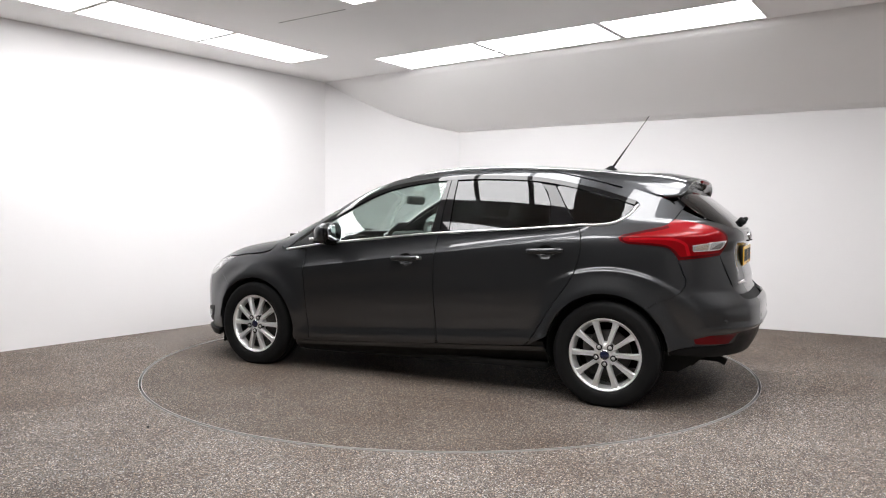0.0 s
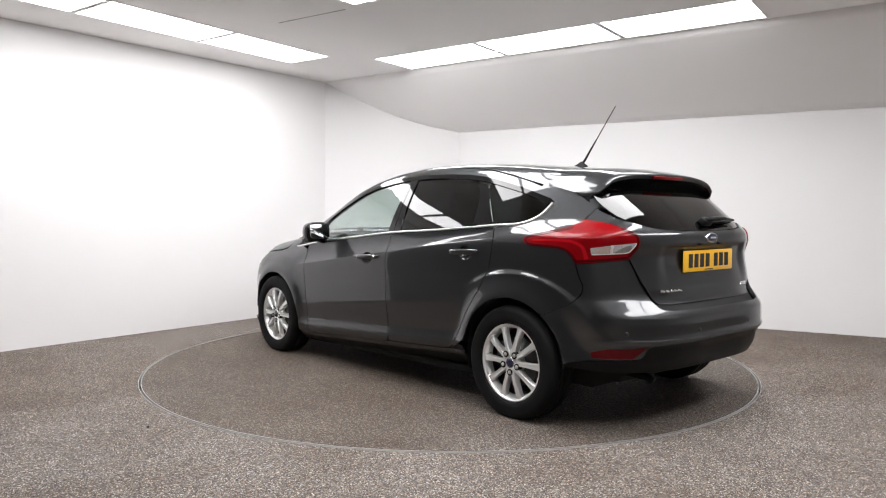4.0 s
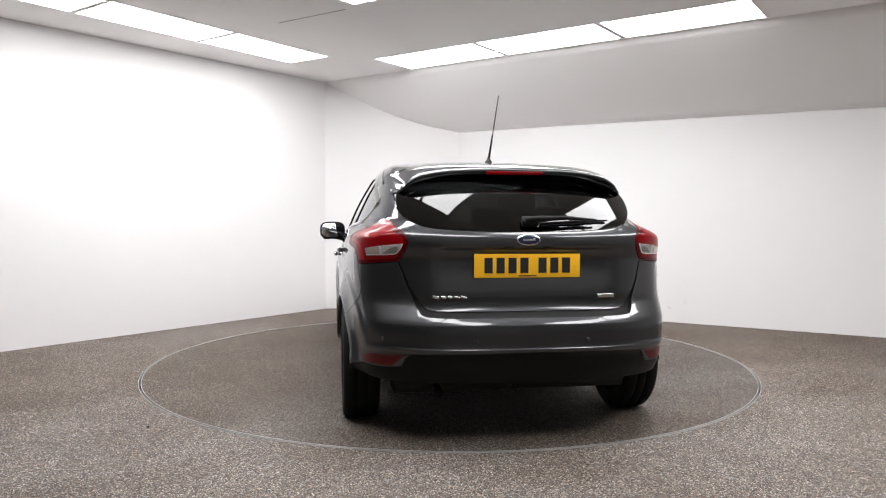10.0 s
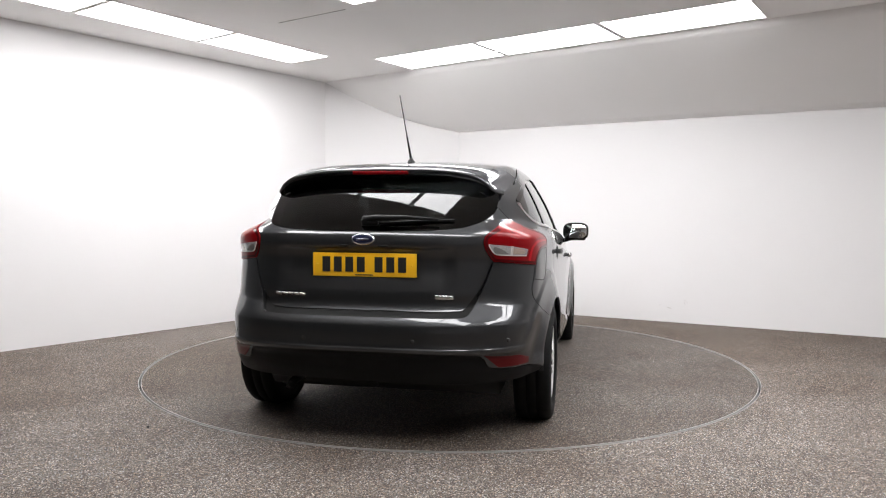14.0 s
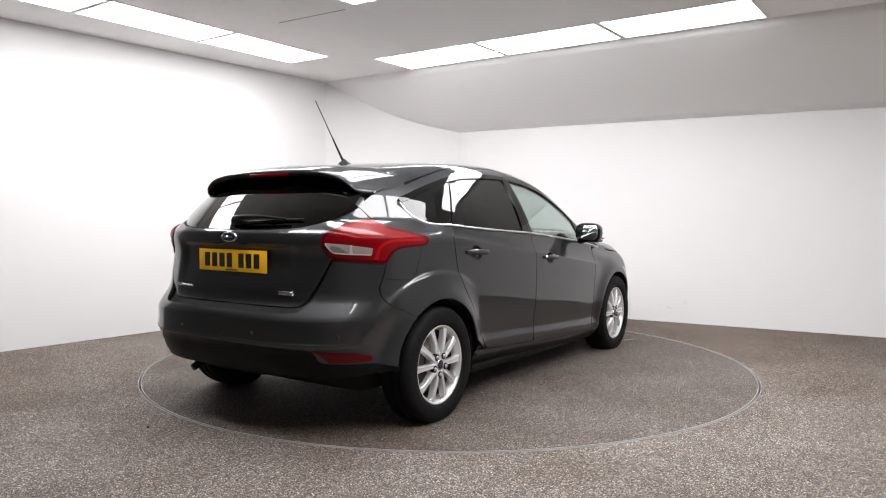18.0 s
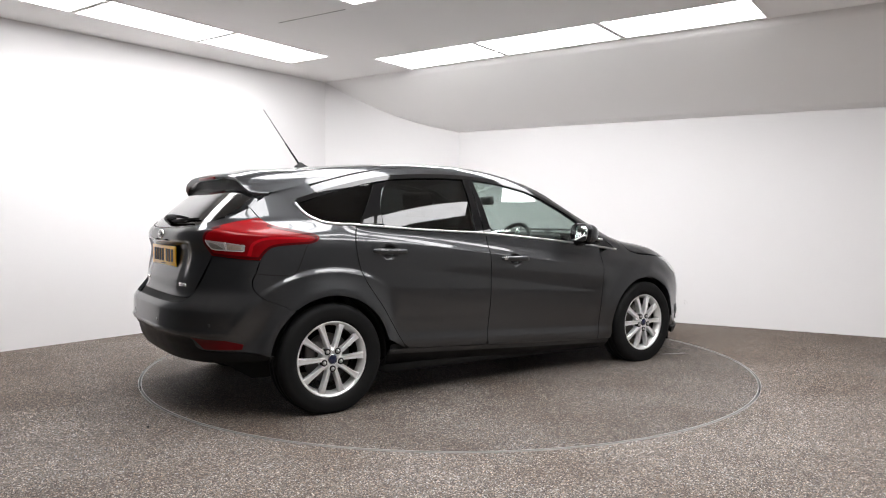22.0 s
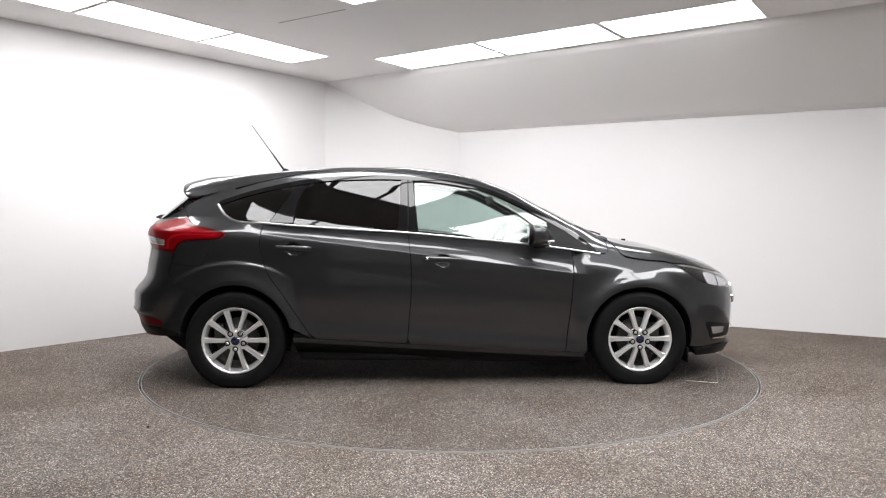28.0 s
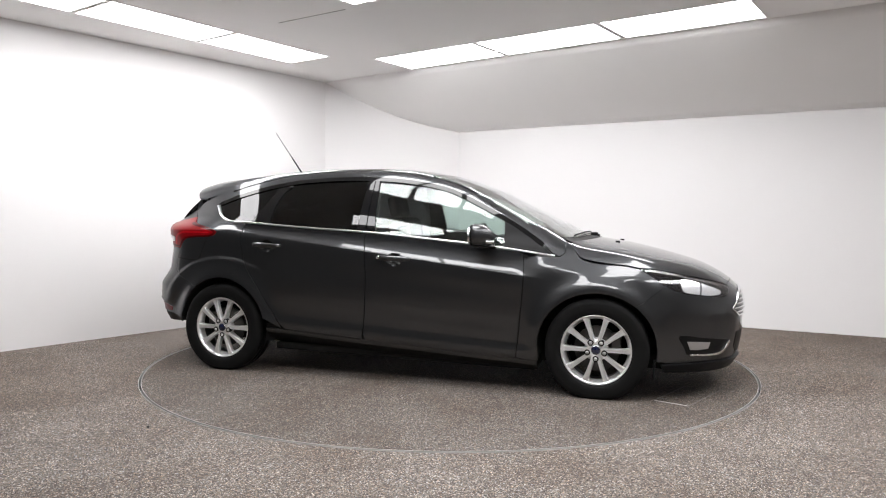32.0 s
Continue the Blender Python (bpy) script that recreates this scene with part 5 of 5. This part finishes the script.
def wheel(x, m):
    e = new("wheel")
    e.parent = car
    high = 0.301 if x > 0 else 0.3065
    e.location = (x, 0.776 * m, high)
    e.rotation_euler = (0, 0, 0 if m > 0 else math.pi)
    e["label"] = "ten-spoke silver alloy wheel with a road tyre"
    part("tyre", standing(spin(TYRE, 96), high), RUBBER, e, "black road tyre")
    part("rim", spin(RIM_PROFILE, 64), ALLOY, e, "silver alloy rim")
    part("barrel", spin(BARREL_PROFILE, 64), BRAKE, e, "dull grey inner rim")
    hub_r = [(0.0001, 0.076), (0.030, 0.076), (0.034, 0.082), (0.050, 0.080), (0.066, 0.074), (0.072, 0.064), (0.074, 0.04), (0.060, 0.02)]
    part("hub", spin(hub_r, 40), ALLOY, e, "silver hub centre")
    first = None
    for k in range(10):
        if first is None:
            s = part("spoke", spoke(), ALLOY, e, smooth=False)
            first = s.data
        else:
            s = new("spoke", first)
            s.parent = e
        s.rotation_euler = (0, math.radians(36 * k), 0)
    nut = None
    for k in range(5):
        a = radians(90 + 72 * k)
        if nut is None:
            q = part("wheel_nut", spin([(0.0001, 0.093), (0.0080, 0.092), (0.0100, 0.088), (0.0105, 0.084), (0.0112, 0.0858), (0.0185, 0.0858), (0.0190, 0.06)], 16), STEEL, e, "steel wheel nut in a dark socket")
            nut = q.data
            nut.materials.append(GAP)
            for f in nut.polygons:
                if (f.center.x ** 2 + f.center.z ** 2) ** 0.5 > 0.0108:
                    f.material_index = 1
        else:
            q = new("wheel_nut", nut)
            q.parent = e
        q.location = (0.054 * math.cos(a), 0, -0.054 * math.sin(a))
    part("centre_cap", spin([(0.0001, 0.089), (0.020, 0.088), (0.026, 0.085), (0.027, 0.078)], 32), BLUE, e, "dark blue centre cap")
    part("cap_ring", spin([(0.026, 0.0855), (0.0285, 0.085), (0.030, 0.080)], 32), CHROME, e)
    part("brake_disc", spin([(0.05, 0.030), (0.07, 0.034), (0.072, 0.018), (0.139, 0.018), (0.139, -0.004), (0.05, -0.004)], 48), BRAKE, e, "steel brake disc")
    part("brake_caliper", box(0.115 if x < 0 else -0.115, 0.005, 0.035, 0.06, 0.07, 0.13, 0.012), BRAKE, e, "grey brake caliper")
    return e


for x in (1.324, -1.324):
    for m in (1, -1):
        wheel(x, m)
        bm = bmesh.new()
        rr = []
        for a in np.linspace(radians(-14 if x < 0 else 3), radians(177 if x < 0 else 194), 30):
            c, s = math.cos(a) * ARCH[x][0], math.sin(a) * ARCH[x][1]
            rr.append([bm.verts.new((x + r * c, y * m, 0.31 + r * s)) for r, y in ((0.994, 0.846), (1.0, 0.82), (1.07, 0.78), (1.065, 0.46), (0.05, 0.46))])
        for p, q in zip(rr, rr[1:]):
            for k in range(4):
                bm.faces.new((p[k], p[k + 1], q[k + 1], q[k]))
        part("wheel_arch_liner", bm, GAP, car, "black wheel arch liner")
        if x > 0:
            part("air_deflector", box(x + 0.34, 0.76 * m, 0.185, 0.012, 0.13, 0.10, 0.004), BLACK, car, "short black flap ahead of the wheel")

# underside
part("underbody", hexa([(-1.70, -0.62, 0.20), (1.85, -0.55, 0.15), (1.85, 0.55, 0.15), (-1.70, 0.62, 0.20), (-1.95, -0.55, 0.36), (1.95, -0.45, 0.24), (1.95, 0.45, 0.24), (-1.95, 0.55, 0.36)]), GAP, car, "dark underside of the body")
# extra slab that blocks light, so the ground under the sills goes darker
part("shadow_slab", hexa([(-0.93, -0.77, 0.165), (0.93, -0.77, 0.135), (0.93, 0.77, 0.135), (-0.93, 0.77, 0.165), (-0.93, -0.77, 0.21), (0.93, -0.77, 0.19), (0.93, 0.77, 0.19), (-0.93, 0.77, 0.21)]), GAP, car, "dark slab added between the wheels to deepen the car's shadow")
both("sill_lower", [(0.95, 0.20), (-0.95, 0.22), (-0.95, 0.17), (0.95, 0.15)], on_side, GAP, car, lift=-0.03, step=0.06)
part("exhaust", tube([(-1.70, 0.42, 0.27), (-1.90, 0.42, 0.265), (-1.945, 0.42, 0.245)], 0.022, 16), BLACK, car, "dark exhaust tail pipe")
part("silencer", box(-1.66, 0.25, 0.27, 0.25, 0.5, 0.12, 0.05, None, 3), GAP, car, "dark exhaust silencer")

# ---------------------------------------------------------------- cabin
def cushion(cx, cy, cz, sx, sy, sz, b, tilt=0):
    return box(cx, cy, cz, sx, sy, sz, b, Matrix.Rotation(radians(tilt), 4, "Y"), 4)


def front_seat(y):
    s = part("front_seat", cushion(0.02, y, 0.48, 0.52, 0.50, 0.16, 0.06, -6), FABRIC, car, "charcoal fabric front seat with a headrest")
    part("seat_back", cushion(-0.30, y, 0.80, 0.14, 0.47, 0.62, 0.06, -18), FABRIC, s)
    for k in (-1, 1):
        part("bolster", cushion(-0.27, y + k * 0.20, 0.78, 0.18, 0.09, 0.52, 0.04, -18), FABRIC, s)
        part("headrest_post", tube([(-0.40, y + 0.05 * k, 1.08), (-0.425, y + 0.05 * k, 1.17)], 0.006), STEEL, s)
    part("headrest", cushion(-0.435, y, 1.19, 0.09, 0.27, 0.17, 0.04, -12), FABRIC, s)
    return s


front_seat(-0.36)
front_seat(0.36)
bench = part("rear_seat", cushion(-0.80, 0, 0.50, 0.50, 1.22, 0.16, 0.06, -6), FABRIC, car, "charcoal fabric rear bench")
part("seat_back", cushion(-1.12, 0, 0.80, 0.14, 1.20, 0.58, 0.06, -22), FABRIC, bench)
for y in (-0.38, 0, 0.38):
    part("headrest", cushion(-1.24, y, 1.10, 0.08, 0.25, 0.13, 0.035, -12), FABRIC, bench)
dash = part("dashboard", hexa([(0.55, -0.74, 0.45), (1.15, -0.66, 0.45), (1.15, 0.66, 0.45), (0.55, 0.74, 0.45), (0.66, -0.74, 0.92), (1.10, -0.62, 0.905), (1.10, 0.62, 0.905), (0.66, 0.74, 0.92)]), DASH, car, "black plastic dashboard")
part("binnacle", box(0.66, -0.36, 0.94, 0.20, 0.36, 0.09, 0.035, None, 3), DASH, dash)
part("centre_stack", box(0.60, 0, 0.82, 0.16, 0.26, 0.20, 0.03, Matrix.Rotation(radians(20), 4, "Y"), 3), DASH, dash)
part("console", box(0.12, 0, 0.45, 0.9, 0.20, 0.26, 0.04, None, 3), DASH, dash)
wm = Matrix.Translation((0.40, -0.36, 0.89)) @ Matrix.Rotation(radians(-62), 4, "Y")
bm = bmesh.new()
ringv = []
for i in range(40):
    a = 2 * math.pi * i / 40
    c = Vector((0.185 * math.cos(a), 0.185 * math.sin(a), 0))
    ringv.append([bm.verts.new(c + 0.016 * (math.cos(b) * c.normalized() + math.sin(b) * Vector((0, 0, 1)))) for b in np.linspace(0, 2 * math.pi, 10, endpoint=False)])
for i in range(40):
    p, q = ringv[i], ringv[(i + 1) % 40]
    for k in range(10):
        bm.faces.new((p[k], p[(k + 1) % 10], q[(k + 1) % 10], q[k]))
bmesh.ops.transform(bm, matrix=wm, verts=bm.verts)
bmesh.ops.recalc_face_normals(bm, faces=bm.faces)
sw = part("steering_wheel", bm, DASH, car, "black leather steering wheel on the right")
bm = box(0, 0, -0.01, 0.15, 0.13, 0.05, 0.03, None, 3)
bmesh.ops.transform(bm, matrix=wm, verts=bm.verts)
part("airbag_pad", bm, DASH, sw)
for a in (0, 180, 270):
    bm = box(0.12, 0, -0.008, 0.13, 0.035, 0.015, 0.006)
    bmesh.ops.transform(bm, matrix=wm @ Matrix.Rotation(radians(a), 4, "Z") @ Matrix.Rotation(radians(90), 4, "Z"), verts=bm.verts)
    part("spoke", bm, SILVERTRIM if a == 270 else DASH, sw)
part("interior_mirror", box(0.42, 0, 1.235, 0.035, 0.24, 0.065, 0.015, Matrix.Rotation(radians(-15), 4, "Y"), 3), DASH, car, "black interior mirror")
lin = [(x, y - 0.03) for x, y in half]
lin = [(lin[0][0], lin[0][1] * s) for s in ys[::-1]] + lin + [(lin[-1][0], lin[-1][1] * s) for s in ys] + [(x, -y) for x, y in lin[::-1]]
shell("headliner", lin, on_top, LINER, car, lift=-0.035, thick=0.01, step=0.08, label="pale grey roof lining")
both("door_card", [(x, z - 0.015) for x, z in belt_line(-1.12, 0.95, 0.0)] + [(0.9, 0.32), (-0.9, 0.36)], on_side, DASH, car, lift=-0.07, thick=0.02, step=0.07, label="dark inner door trim")
both("pillar_lining", belt_line(-0.29, -0.145, -0.01, 3) + top_line(-0.175, -0.27, 0.0, 3), on_side, DASH, car, lift=-0.03, thick=0.01, step=0.05, label="dark centre pillar lining")
both("rail_lining", ribbon([(x, float(top_at(x)) + 0.012) for x in np.linspace(0.95, -1.45, 30)], 0.04), on_side, DASH, car, lift=-0.022, thick=0.01, step=0.04, label="dark roof rail lining")
part("parcel_shelf", hexa([(-1.25, -0.62, 0.99), (-1.25, 0.62, 0.99), (-1.88, 0.50, 0.99), (-1.88, -0.50, 0.99), (-1.25, -0.62, 1.01), (-1.25, 0.62, 1.01), (-1.88, 0.50, 1.01), (-1.88, -0.50, 1.01)]), DASH, car, "black parcel shelf")
part("bulkhead", box(1.12, 0, 0.58, 0.04, 1.2, 0.6), GAP, car, "dark bulkhead", smooth=False)

# ---------------------------------------------------------------- movement
OFFSET = Vector((-0.111, -0.028, 0))


def heading(t):
    return 152.897 - 5.324 * t + float(np.interp(t, [0, 6, 9, 12, 16, 20, 23, 26, 28, 32], [0.42, 0.14, -0.1, -0.25, -0.32, -0.32, -0.22, -0.02, 0.1, 0.16]))


def motions():
    rows_car, rows_table = [], []
    for k in range(9):
        t = 4.0 * k
        turn = pose(0, 0, 0, 0, 0, heading(t))
        rows_table.append((t, turn))
        rows_car.append((t, turn @ Matrix.Translation(OFFSET)))
    walk(turntable, rows_table)
    walk(car, rows_car)


motions()
